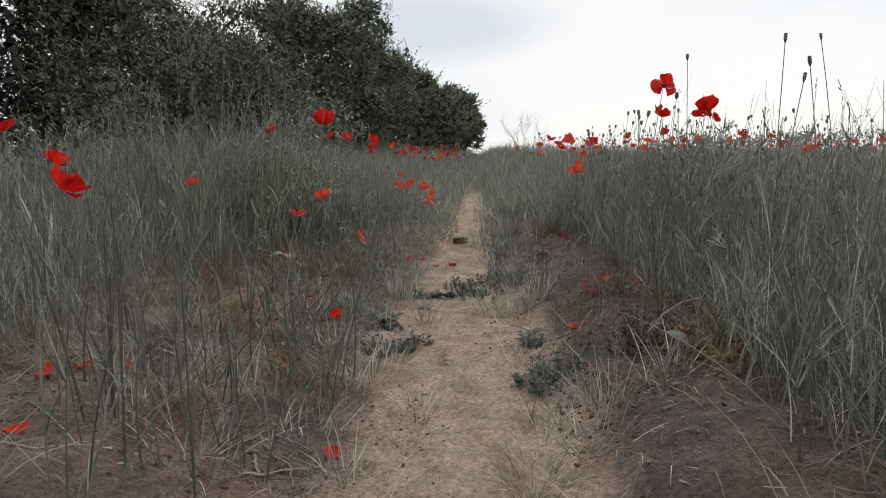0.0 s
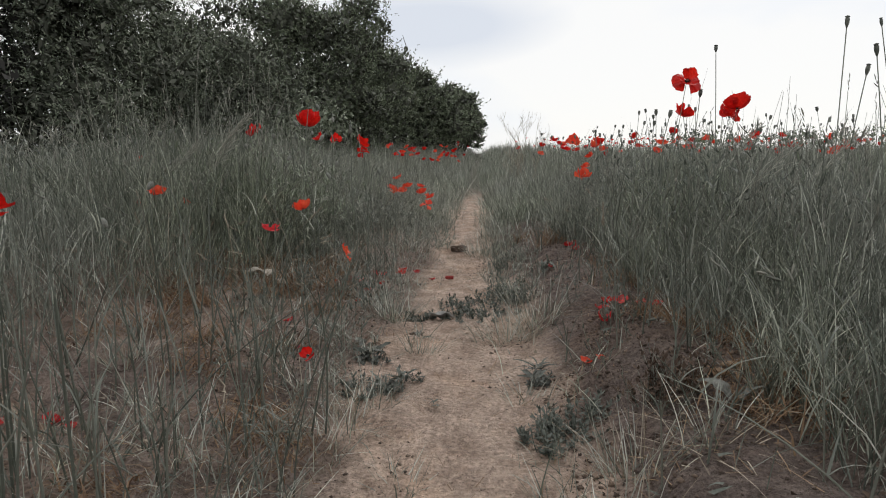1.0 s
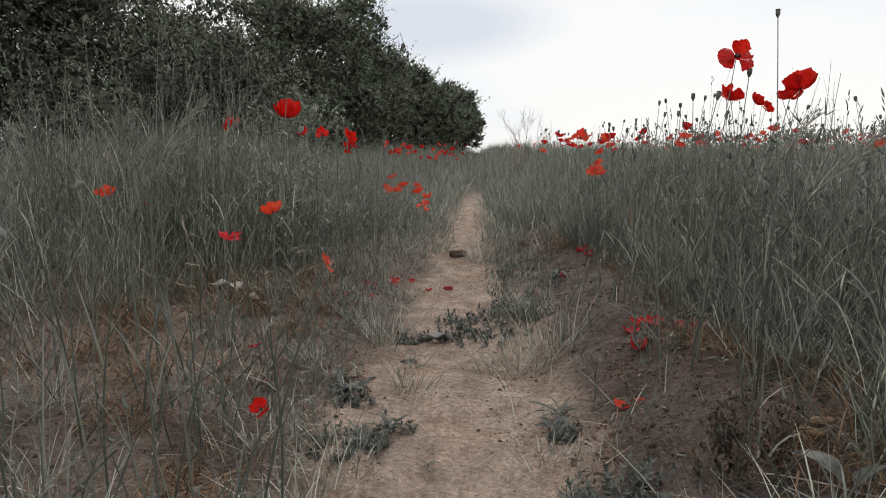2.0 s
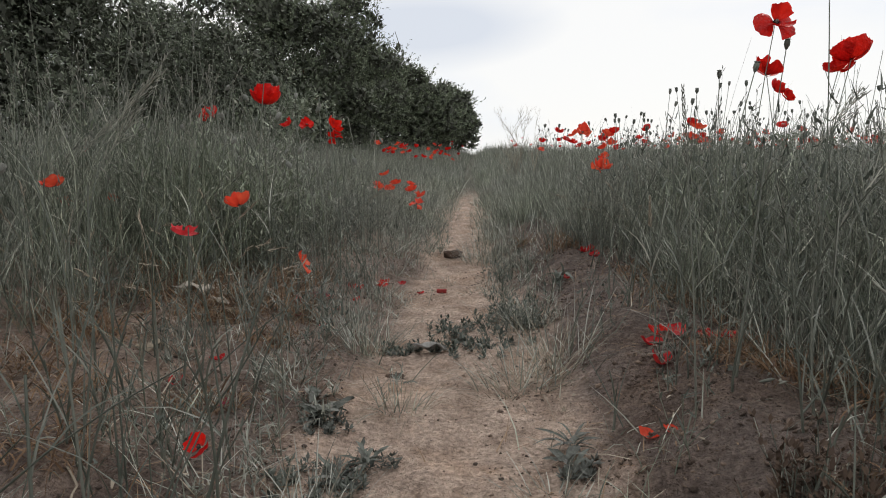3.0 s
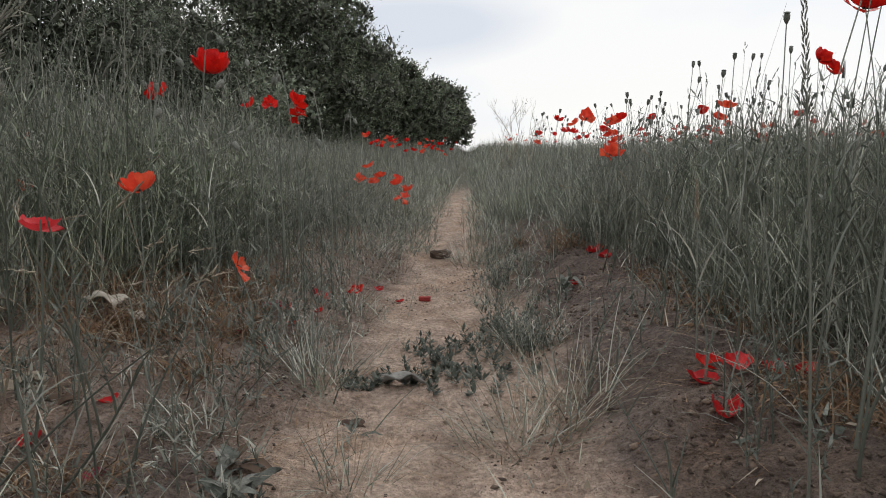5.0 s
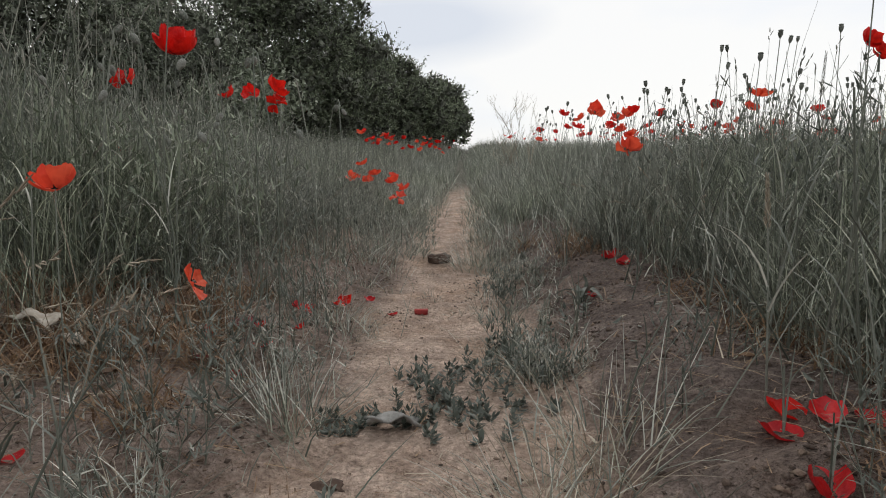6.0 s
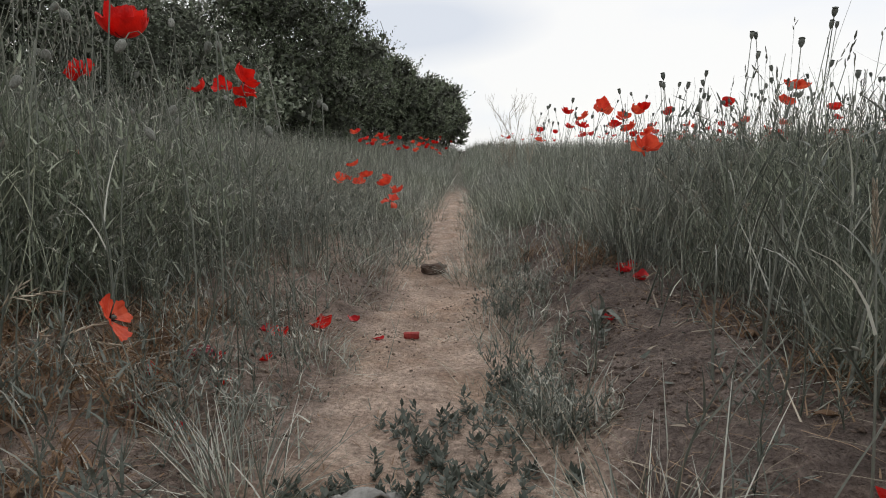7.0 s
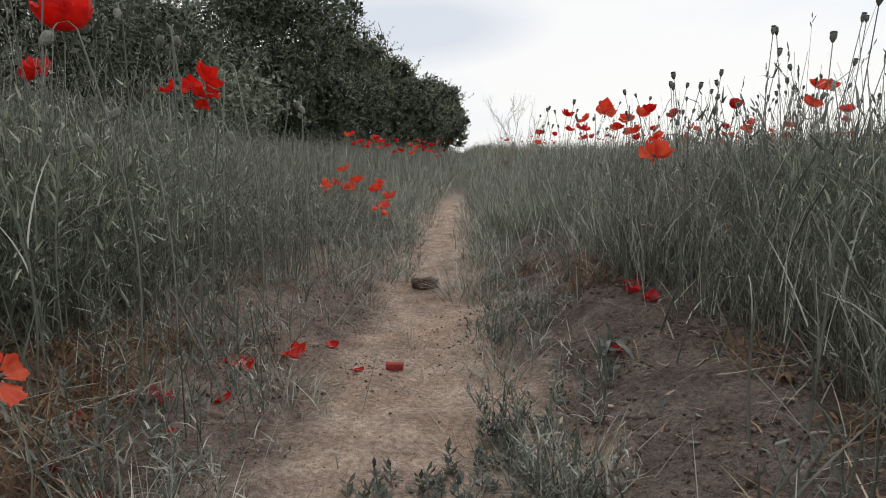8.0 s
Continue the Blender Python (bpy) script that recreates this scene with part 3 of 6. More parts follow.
bush(-2.7, 12.4, [(-2.85, 12.4, 1.9, 1.6, 1.4, 1.8), (-2.05, 12.0, 1.4, 1.0, 1.0, 1.35), (-3.6, 11.6, 2.2, 1.3, 1.2, 1.5), (-2.6, 12.9, 2.75, 1.0, 0.9, 0.85), (-4.9, 11.2, 1.7, 1.4, 1.4, 1.6), (-3.9, 10.6, 0.7, 1.3, 0.8, 0.8), (-2.6, 11.4, 0.7, 0.9, 0.7, 0.75), (-2.5, 11.2, 1.2, 0.8, 0.6, 0.8)],
     21000, 0.043, 0.14, LEAF, "tall dense dark green hedge bush", 0.0, 0.08, fill=0.4)
bush(-1.5, 18.5, [(-2.0, 17.2, 1.6, 1.35, 1.6, 1.5), (-1.25, 18.6, 1.45, 1.15, 1.4, 1.3), (-0.7, 19.6, 1.35, 0.95, 1.2, 1.2), (-2.6, 16.5, 1.8, 1.4, 1.5, 1.5)],
     12000, 0.066, 0.16, LEAF, "rounded dark hedge bush further along the path", 0.0, 0.09, fill=0.4)
bush(-0.3, 23.0, [(-0.6, 22.6, 1.6, 1.0, 1.3, 1.35), (-0.1, 23.0, 1.3, 0.6, 1.0, 1.0), (-1.4, 24, 1.8, 1.3, 1.4, 1.4), (-2.6, 23, 2.0, 1.6, 1.4, 1.5)],
     6500, 0.09, 0.19, LEAF, "last bush of the hedge where the path vanishes", 0.0, 0.09, fill=0.4)
bush(-0.95, 4.1, [(-0.95, 4.1, 0.62, 0.22, 0.22, 0.22), (-1.2, 4.3, 0.55, 0.25, 0.25, 0.2)], 150, 0.035, 0.16, LEAFPALE, "small leafy shoot of grey-green round leaves", -0.2, 0.008, "shrub", "leafy_shoot", 0.0)


# ---- poppies ----
def petal(length, spread, th0, th1, ruffle, seed, nu=20, nv=7):
    """One crinkled petal, its foot at the origin, reaching along +x and rising by the angles th0 to th1."""
    r = random.Random(seed)
    ph, ph2 = r.uniform(0, 6.28), r.uniform(0, 6.28)
    notch = r.uniform(0.0, 0.08)
    verts = []
    for j in range(nv + 1):
        v = j / nv
        for i in range(nu + 1):
            u = 2 * i / nu - 1
            ln = length * (1 - 0.12 * u * u - notch * math.exp(-((u - 0.2) * 5) ** 2) + 0.03 * math.sin(7 * u + ph) + 0.02 * math.sin(19 * u + ph2))
            rr = zz = 0.0
            m = 6
            for k in range(m):
                th = th0 + (th1 - th0) * v * (k + 0.5) / m
                rr += math.cos(th) * ln * v / m
                zz += math.sin(th) * ln * v / m
            zz += ruffle * length * v * v * (math.sin(5.0 * u + ph) * 0.6 + math.sin(11 * u + ph2) * 0.3)
            zz += 0.018 * length * v * math.sin(24 * u + ph2 * 3)
            an = u * spread
            verts.append((rr * math.cos(an), rr * math.sin(an), zz))
    f = [[j * (nu + 1) + i, j * (nu + 1) + i + 1, (j + 1) * (nu + 1) + i + 1, (j + 1) * (nu + 1) + i] for j in range(nv) for i in range(nu)]
    return np.array(verts), np.array(f)


FORMS = {  # start and end angle of the outer and inner petals, spread, ruffle
    "cup": ((0.0, 1.4), (0.25, 1.75), 1.42, 0.05),
    "bowl": ((0.0, 1.1), (0.25, 1.35), 1.12, 0.09),
    "saucer": ((0.0, 0.85), (0.12, 1.05), 1.15, 0.10),
    "ragged": ((0.1, 0.75), (0.3, 1.3), 1.1, 0.2),
    "nodding": ((0.0, 1.15), (0.25, 1.35), 1.25, 0.05),
    "lobed": ((0.2, -0.5), (0.5, 1.0), 1.35, 0.08),
    "open": ((0.0, 0.45), (0.1, 0.6), 0.95, 0.14),
    "hanging": ((0.3, -0.9), (0.5, 0.6), 1.0, 0.16),
}


def stem_line(foot, head, bow, k=7):
    t = np.linspace(0, 1, k)[:, None]
    return foot + (head - foot) * t + np.array(bow) * np.sin(t * math.pi)


def poppy(head, form="bowl", size=0.08, mat=None, tilt=(0.0, 0.0), turn=0.0, seed=1, label="", foot=None, fine=True, petals=4):
    """A poppy in flower: hairy stem, petals in two whorls, pod with dark stamens."""
    r = random.Random(seed)
    mat = mat or RED
    hx, hy, hz = head
    fx, fy = foot or (hx + r.uniform(-0.05, 0.05), hy + r.uniform(-0.05, 0.05))
    z0 = float(height(fx, fy))
    top = tagged(new("poppy"), label or "red poppy in flower on a thin stem among grass", "poppy", "poppies in flower")
    top.location = (fx, fy, z0)
    head_l = np.array([hx - fx, hy - fy, hz - z0])
    mids = stem_line(np.array([0, 0, -0.015]), head_l, (r.uniform(-0.03, 0.03), r.uniform(-0.03, 0.03), 0))
    v, f = rods(mids[None], np.array([0.0010 if fine else 0.002]), 6 if fine else 4, 0.25)
    under("stem", quads("stem", v, f, STEM), top)
    m = Matrix.Translation(Vector(head_l)) @ Euler((tilt[0], tilt[1], turn)).to_matrix().to_4x4()
    outer, inner, spread, ruffle = FORMS[form]
    for i in range(petals):
        th = outer if i % 2 == 0 else inner
        w = r.uniform(-0.15, 0.15)
        v, f = petal(size * 0.55 * (r.uniform(0.7, 1.2) if form == "ragged" else r.uniform(0.88, 1.1)), spread * r.uniform(0.85, 1.05), th[0] + w, th[1] + w, ruffle * r.uniform(0.6, 1.4), seed * 10 + i, 20 if fine else 6, 7 if fine else 4)
        rot = m @ Euler((0, 0, i * 2 * math.pi / petals + r.uniform(-0.15, 0.15))).to_matrix().to_4x4()
        v = np.array([rot @ (Vector(p) + Vector((0.002, 0, 0.001 * (i % 2)))) for p in v])
        under("petal", quads("petal", v, f, mat), top)
    if fine:
        axis = np.array([m.to_3x3() @ Vector((0, 0, 1))])
        hp = np.array([head_l])
        v, f = lobes(hp, axis, np.array([size * 0.16]), np.array([size * 0.06]))
        under("seed_pod", quads("seed_pod", v, f, POD), top)
        n = 26
        a = rng.uniform(0, 6.28, n)
        rad = np.stack([np.cos(a), np.sin(a), rng.uniform(0.5, 1.2, n)], -1)
        rad = np.array([(m.to_3x3() @ Vector(p)).normalized() for p in rad])
        v, f = lobes(np.repeat(hp, n, 0), rad, rng.uniform(0.1, 0.17, n) * size, np.full(n, size * 0.012))
        under("stamens", quads("stamens", v, f, STAMEN), top, "ring of dark stamens")
    return top


SHOWN = [  # head, form, size, material, tilt, label
    ((-0.485, 1.93, 0.580), "cup", 0.128, RED, (0.16, 0.08), "large scarlet poppy with cupped petals standing above the grass"),
    ((-0.31, 2.06, 0.515), "ragged", 0.061, RED, (0.4, 0.9), "scarlet poppy with tattered hanging petals"),
    ((-0.30, 2.04, 0.485), "hanging", 0.045, RED, (0.2, 0.5), ""),
    ((-0.85, 2.42, 0.585), "ragged", 0.070, RED, (0.9, 0.3), "scarlet poppy with ragged star-like petals"),
    ((-0.59, 2.56, 0.555), "bowl", 0.064, RED, (0.8, 0.1), ""),
    ((-0.49, 2.44, 0.545), "ragged", 0.061, RED, (0.9, -0.2), ""),
    ((-0.368, 1.07, 0.292), "saucer", 0.051, ROSE, (0.15, 0.1), "pinkish red poppy opened flat like a saucer"),
    ((-0.33, 1.24, 0.330), "bowl", 0.058, ORANGE, (0.2, 0.45), "orange red poppy leaning in the grass"),
    ((-0.254, 1.405, 0.190), "open", 0.050, ORANGE, (-0.08, 1.15), "small orange poppy low beside the path, facing sideways"),
    ((-1.70, 3.00, 0.455), "saucer", 0.050, RED, (0.3, 0.2), ""),
    ((-0.80, 1.40, 0.360), "bowl", 0.055, ORANGE, (0.3, -0.3), ""),
    ((-0.73, 0.62, 0.385), "ragged", 0.098, RED, (0.5, 0.6), "red poppy with wind-blown tattered petals near the camera path"),
    ((-0.76, 0.64, 0.440), "ragged", 0.066, RED, (0.4, -0.4), ""),
    ((-0.97, 0.80, 0.510), "saucer", 0.056, RED, (0.3, 0.3), ""),
    ((-0.905, 2.47, 0.365), "ragged", 0.057, ORANGE, (0.4, 0.2), ""),
    ((-1.27, 2.16, 0.265), "bowl", 0.051, RED, (0.5, 0.2), ""),
    ((-0.93, 1.85, 0.300), "bowl", 0.047, ORANGE, (0.5, -0.2), ""),
    ((-0.20, 3.73, 0.215), "bowl", 0.083, ORANGE, (0.3, 0.2), "orange red poppy in a cluster at the edge of the path"),
    ((-0.153, 3.95, 0.173), "ragged", 0.091, ORANGE, (0.4, 0.1), ""),
    ((-0.16, 3.54, 0.148), "hanging", 0.082, ORANGE, (0.2, 0.4), ""),
    ((-0.268, 4.40, 0.225), "saucer", 0.069, ORANGE, (0.3, 0.0), ""),
    ((-0.314, 3.14, 0.255), "ragged", 0.064, ORANGE, (0.5, 0.3), ""),
    ((-0.307, 3.85, 0.249), "saucer", 0.077, ORANGE, (0.35, 0.1), ""),
    ((-0.39, 3.97, 0.300), "saucer", 0.077, ORANGE, (0.3, -0.1), ""),
    ((-0.355, 3.9, 0.215), "saucer", 0.073, ORANGE, (0.4, 0.0), ""),
    ((-0.43, 3.95, 0.235), "saucer", 0.073, ORANGE, (0.35, 0.1), ""),
    ((0.595, 2.33, 0.385), "ragged", 0.086, ORANGE, (0.6, 0.2), "large orange poppy with frilled torn petals"),
    ((0.62, 2.40, 0.425), "saucer", 0.040, ORANGE, (0.4, 0.0), ""),
    ((0.66, 3.85, 0.575), "bowl", 0.072, RED, (-0.4, 0.1), "dark red poppy seen against the sky"),
    ((0.70, 3.30, 0.550), "ragged", 0.082, ORANGE, (0.9, 0.1), "orange poppy with frilled petals against the sky"),
    ((0.79, 3.14, 0.530), "bowl", 0.064, ORANGE, (0.5, 0.2), ""),
    ((0.84, 3.20, 0.545), "bowl", 0.064, RED, (0.3, 0.3), ""),
    ((0.77, 3.10, 0.470), "bowl", 0.060, ORANGE, (0.4, 0.2), ""),
    ((0.885, 2.20, 0.520), "saucer", 0.056, ORANGE, (-0.2, 0.1), "orange red poppy opened wide above the grass tops"),
    ((0.875, 2.22, 0.490), "saucer", 0.040, ORANGE, (0.6, 0.0), ""),
    ((0.645, 1.20, 0.568), "ragged", 0.074, RED, (0.35, 0.15), "scarlet poppy with two long upswept petals"),
    ((0.635, 1.16, 0.648), "lobed", 0.064, RED, (1.0, 0.1), "scarlet poppy with drooping petals high above the grass"),
    ((0.738, 1.11, 0.580), "nodding", 0.070, RED, (-0.35, 0.1), "deep red cupped poppy against the sky"),
    ((0.73, 1.13, 0.565), "bowl", 0.05, RED, (0.6, 0.2), ""),
    ((1.09, 2.12, 0.640), "bowl", 0.060, RED, (0.3, 0.9), ""),
    ((1.15, 2.16, 0.620), "saucer", 0.050, RED, (0.9, 0.2), ""),
    ((1.60, 2.25, 0.485), "saucer", 0.059, ORANGE, (0.4, 0.0), ""),
    ((1.66, 2.30, 0.50), "saucer", 0.053, RED, (0.3, 0.2), ""),
    ((-0.17, 0.645, 0.118), "bowl", 0.030, RED, (0.7, 0.2), "small red poppy on a short stem over bare soil"),
]
for i, (head, form, size, mat, tilt, label) in enumerate(SHOWN):
    if head[0] < 0 and 3.1 < head[1] < 4.5:
        head, size = (head[0], head[1], head[2] + 0.02), size * 0.95
    poppy(head, form, size, mat, tilt, 0.0 if form in ("open", "lobed", "nodding") else i * 1.3, i + 3, label)

# poppies further off, copied from a few patterns of stem height 0.45
PATTERNS = [poppy((0.02, -6.0 - k, float(height(0.0, -6.0 - k)) + 0.46), fm, 0.085, mt, (0.35, 0.2), k, 200 + k, "poppy in flower further off in the field", (0.0, -6.0 - k), False)
            for k, (fm, mt) in enumerate((("bowl", RED), ("saucer", ORANGE), ("ragged", RED), ("ragged", ORANGE), ("cup", RED)))]


def copies(patterns, spots, scale=(0.8, 1.15)):
    for x, y, s in spots:
        p = random.choice(patterns)
        k = random.uniform(*scale) * s
        copy_thing(p, pose(x, y, float(height(x, y)), 0, 0, random.uniform(0, 360)) @ Matrix.Diagonal((k, k, k, 1)))


def field_spots(n, x0, x1, y0, y1, s, seed, clump=0.35):
    r = random.Random(seed)
    out = []
    while len(out) < n:
        x, y = r.uniform(x0, x1), y0 + (y1 - y0) * r.random() ** 1.4
        if float(tall_mask(np.array([x]), np.array([y]))[0]) < 0.5 or float(vnoise(x, y, 1.3, 77)) < clump * r.uniform(-1, 1):
            continue
        out.append((x, y, s))
    return out


copies(PATTERNS, field_spots(19, -0.78, -0.2, 6.0, 8.2, 0.86, 5, -0.6))
copies(PATTERNS, field_spots(16, -0.5, 0.1, 9.0, 18.0, 0.95, 6))
copies(PATTERNS, field_spots(40, 0.6, 4.0, 4.0, 9.0, 0.95, 7))
copies(PATTERNS, field_spots(90, 1.0, 14.0, 5.0, 18.0, 1.0, 8))
copies(PATTERNS, field_spots(60, 0.5, 18.0, 15.0, 28.0, 1.05, 9))
for p in PATTERNS:
    x = 0.9 + 0.35 * PATTERNS.index(p)
    p.matrix_basis = pose(x, 5.2 + 0.2 * PATTERNS.index(p), float(height(x, 5.2)), 0, 0, 40 * x)


# ---- poppy seed heads and buds ----
def revolve(profile, axis_m, sides=8):
    v = np.array([axis_m @ Vector((r * math.cos(a), r * math.sin(a), z)) for z, r in profile for a in np.arange(sides) * 2 * math.pi / sides])
    f = [[j * sides + i, j * sides + (i + 1) % sides, (j + 1) * sides + (i + 1) % sides, (j + 1) * sides + i] for j in range(len(profile) - 1) for i in range(sides)]
    return v, np.array(f)


def seed_head(tall, bow, size=0.011, label="", slim=1.0):
    """A ripe poppy capsule with its lid on a thin bare stem, foot at the origin."""
    top = tagged(new("poppy_seed_head"), label or "grey-green poppy seed capsule on a bare stem", "seed head", "poppy seed heads")
    mids = stem_line(np.array([0, 0, -0.015]), np.array([bow[0], bow[1], tall]), (-bow[0] * 0.5, -bow[1] * 0.5, 0), 8)
    v, f = rods(mids[None], np.array([0.0011]), 5, 0.2)
    under("stem", quads("stem", v, f, STEM), top)
    d = Vector(mids[-1] - mids[-2])
    m = Matrix.Translation(Vector(mids[-1])) @ d.to_track_quat("Z", "Y").to_matrix().to_4x4()
    s, w = size, size * slim
    pod = under("pod", quads("pod", *revolve([(-0.1 * s, 0.12 * w), (0.1 * s, 0.3 * w), (0.8 * s, 0.62 * w), (1.5 * s, 0.66 * w), (1.9 * s, 0.45 * w), (1.95 * s, 0.3 * w)], m), POD), top)
    under("lid", quads("lid", *revolve([(1.86 * s, 0.3 * w), (1.9 * s, 0.72 * w), (2.05 * s, 0.66 * w), (2.2 * s, 0.05 * w)], m), POD), pod)
    return top


def bud(tall, bow, size=0.011):
    """A hairy unopened bud, nodding on its bent stem, foot at the origin."""
    top = tagged(new("poppy_bud"), "downy nodding poppy bud on a bent stem", "bud", "poppy buds")
    end = np.array([bow[0], bow[1], tall])
    mids = stem_line(np.array([0, 0, -0.015]), end, (-bow[0] * 0.6, -bow[1] * 0.6, 0), 8)
    hook = np.array([bow[0], bow[1], 0.0])
    hook = hook / (np.linalg.norm(hook) + 1e-9)
    extra = np.array([end + hook * 0.010 + [0, 0, 0.008], end + hook * 0.022 + [0, 0, 0.004], end + hook * 0.03 + [0, 0, -0.008]])
    mids = np.concatenate([mids, extra])
    v, f = rods(mids[None], np.array([0.0016]), 5, 0.2)
    under("stem", quads("stem", v, f, STEM), top)
    d = Vector(mids[-1] - mids[-2])
    m = Matrix.Translation(Vector(mids[-1])) @ d.to_track_quat("Z", "Y").to_matrix().to_4x4()
    s = size
    under("bud", quads("bud", *revolve([(-0.1 * s, 0.12 * s), (0.15 * s, 0.5 * s), (0.8 * s, 0.64 * s), (1.5 * s, 0.5 * s), (1.9 * s, 0.26 * s), (2.05 * s, 0.05 * s)], m), DOWN), top)
    return top


HEADS = [seed_head(0.50, (0.05, 0.02), 0.0085), seed_head(0.50, (-0.05, 0.01), 0.009), seed_head(0.5, (0.08, -0.02), 0.0075), seed_head(0.5, (-0.02, 0.05), 0.0095)]
TALL = [(0.70, 0.62, 0.668), (0.76, 0.66, 0.60), (0.75, 0.62, 0.625), (0.85, 0.78, 0.70), (0.66, 1.05, 0.70), (0.70, 1.25, 0.62), (0.81, 2.27, 0.64), (0.862, 2.36, 0.655), (0.84, 2.3, 0.60),
        (0.95, 2.2, 0.65), (0.93, 1.95, 0.63), (0.62, 1.35, 0.58), (0.58, 1.10, 0.56), (1.02, 2.3, 0.67), (0.747, 2.49, 0.55), (0.68, 2.5, 0.555), (0.72, 2.6, 0.56), (0.76, 2.4, 0.57)]
for x, y, z in TALL:
    z0 = float(height(x, y))
    bx, by = random.uniform(-0.05, 0.05), random.uniform(-0.04, 0.04)
    seed_head(z - z0, (bx, by), random.uniform(0.007, 0.0095), slim=0.62 if y < 0.9 else 0.9).location = (x - bx, y - by, z0)
copies(HEADS, field_spots(115, 0.5, 2.0, 1.6, 4.5, 0.92, 11, -0.5), (0.8, 1.12))
copies(HEADS, field_spots(90, 0.6, 5.0, 3.5, 9.0, 1.0, 12, -0.5), (0.85, 1.2))
copies(HEADS, field_spots(16, -1.6, -0.5, 1.2, 4.0, 0.9, 13, -0.5), (0.8, 1.1))
BUDS = [bud(0.48, (0.04, 0.02)), bud(0.48, (-0.03, 0.04), 0.012), bud(0.48, (0.02, -0.05), 0.013)]
copies(BUDS, field_spots(26, -1.5, -0.3, 1.3, 3.2, 0.85, 14, -0.5), (0.75, 1.05))
copies(BUDS, field_spots(10, 0.6, 2.0, 1.2, 4.0, 0.95, 15, -0.5), (0.8, 1.1))
for group, x0 in ((HEADS, 1.2), (BUDS, -1.3)):
    for k, p in enumerate(group):
        x = x0 + 0.2 * k
        p.matrix_basis = pose(x, 3.0 + 0.3 * k, float(height(x, 3.0 + 0.3 * k)))


# ---- fallen petals, stone, scraps ----
def dished(size, seed, nr=5, na=20):
    """A dropped petal: a shallow crinkled dish, longer than wide, one side folded up."""
    r = random.Random(seed)
    a, b, deep = size * 0.5, size * r.uniform(0.3, 0.42), size * r.uniform(0.16, 0.28)
    p1, p2, fold = r.uniform(0, 6.28), r.uniform(0, 6.28), r.uniform(0.05, 0.3)
    v = [(0.0, 0.0, 0.0)]
    for j in range(1, nr + 1):
        s = j / nr
        for i in range(na):
            t = i * 2 * math.pi / na
            rim = 1 + 0.09 * math.sin(3 * t + p1) + 0.05 * math.sin(7 * t + p2)
            z = deep * s ** 2.2 * (1 + 0.45 * math.sin(2 * t + p1) + 0.25 * math.sin(5 * t + p2)) + fold * size * 0.3 * max(0.0, math.sin(t + p2)) * s ** 2 + 0.01 * size * math.sin(11 * t) * s
            v.append((a * s * rim * math.cos(t) * (1 - 0.15 * fold * s), b * s * rim * math.sin(t) * (1 - 0.3 * fold * s), z))
    f = []
    for j in range(nr - 1):
        o = 1 + j * na
        f += [[o + i, o + na + i, o + na + (i + 1) % na, o + (i + 1) % na] for i in range(na)]
    f += [[1 + i, 1 + i + 1, 1 + (i + 2) % na, 0] for i in range(0, na, 2)]
    return np.array(v), np.array(f)


def fallen(x, y, size, mat, seed, tip=0.15, up=0.0, label=""):
    r = random.Random(seed)
    ob = tagged(new("fallen_petal", None), label or "fallen red poppy petal lying curled on the soil", "petal", "fallen petals")
    v, f = dished(size, seed)
    m = Euler((r.uniform(-0.1, 0.35), r.uniform(-tip, tip), 0)).to_matrix() @ Euler((0, 0, r.uniform(0, 6.28))).to_matrix()
    v = np.array([m @ Vector(p) for p in v])
    me = quads("fallen_petal", v, f, mat)
    ob2 = new("fallen_petal", me)
    bpy.data.objects.remove(ob)
    tagged(ob2, label or "fallen red poppy petal lying curled on the soil", "petal", "fallen petals")
    ob2.location = (x, y, float(height(x, y)) - v[:, 2].min() - 0.001 + up)
    return ob2


LYING = [(0.455, 1.17, 0.05, CRIMSON), (0.475, 1.20, 0.045, RED), (0.505, 1.175, 0.045, CRIMSON), (0.555, 1.18, 0.04, CRIMSON), (0.59, 1.17, 0.04, CRIMSON), (0.435, 1.05, 0.055, CRIMSON),
         (0.36, 0.84, 0.03, ORANGE), (0.385, 0.835, 0.022, ORANGE), (0.55, 2.29, 0.05, RED), (0.55, 2.16, 0.045, CRIMSON), (0.52, 2.2, 0.04, CRIMSON), (0.42, 1.90, 0.04, CRIMSON),
         (-0.605, 0.45, 0.035, CRIMSON), (-0.56, 0.52, 0.035, CRIMSON), (-0.52, 0.50, 0.03, CRIMSON), (-0.64, 0.40, 0.04, CRIMSON), (-0.23, 1.65, 0.04, RED), (-0.22, 1.94, 0.05, RED), (-0.25, 1.93, 0.04, CRIMSON),
         (-0.156, 2.03, 0.05, RED), (-0.165, 2.07, 0.035, RED), (-0.107, 2.145, 0.035, CRIMSON), (-0.03, 1.99, 0.025, CRIMSON), (-0.38, 1.04, 0.035, CRIMSON), (-0.28, 1.0, 0.03, PLUM), (-0.36, 1.17, 0.03, CRIMSON),
         (-0.32, 1.62, 0.04, CRIMSON), (-0.27, 1.75, 0.04, RED), (-0.30, 1.52, 0.04, PLUM), (-0.24, 1.50, 0.04, CRIMSON), (-0.20, 1.78, 0.03, RED), (-0.10, 0.26, 0.03, CRIMSON), (-0.55, 0.20, 0.035, ORANGE)]
for i, (x, y, s, mat) in enumerate(LYING):
    fallen(x, y, s, mat, 400 + i)


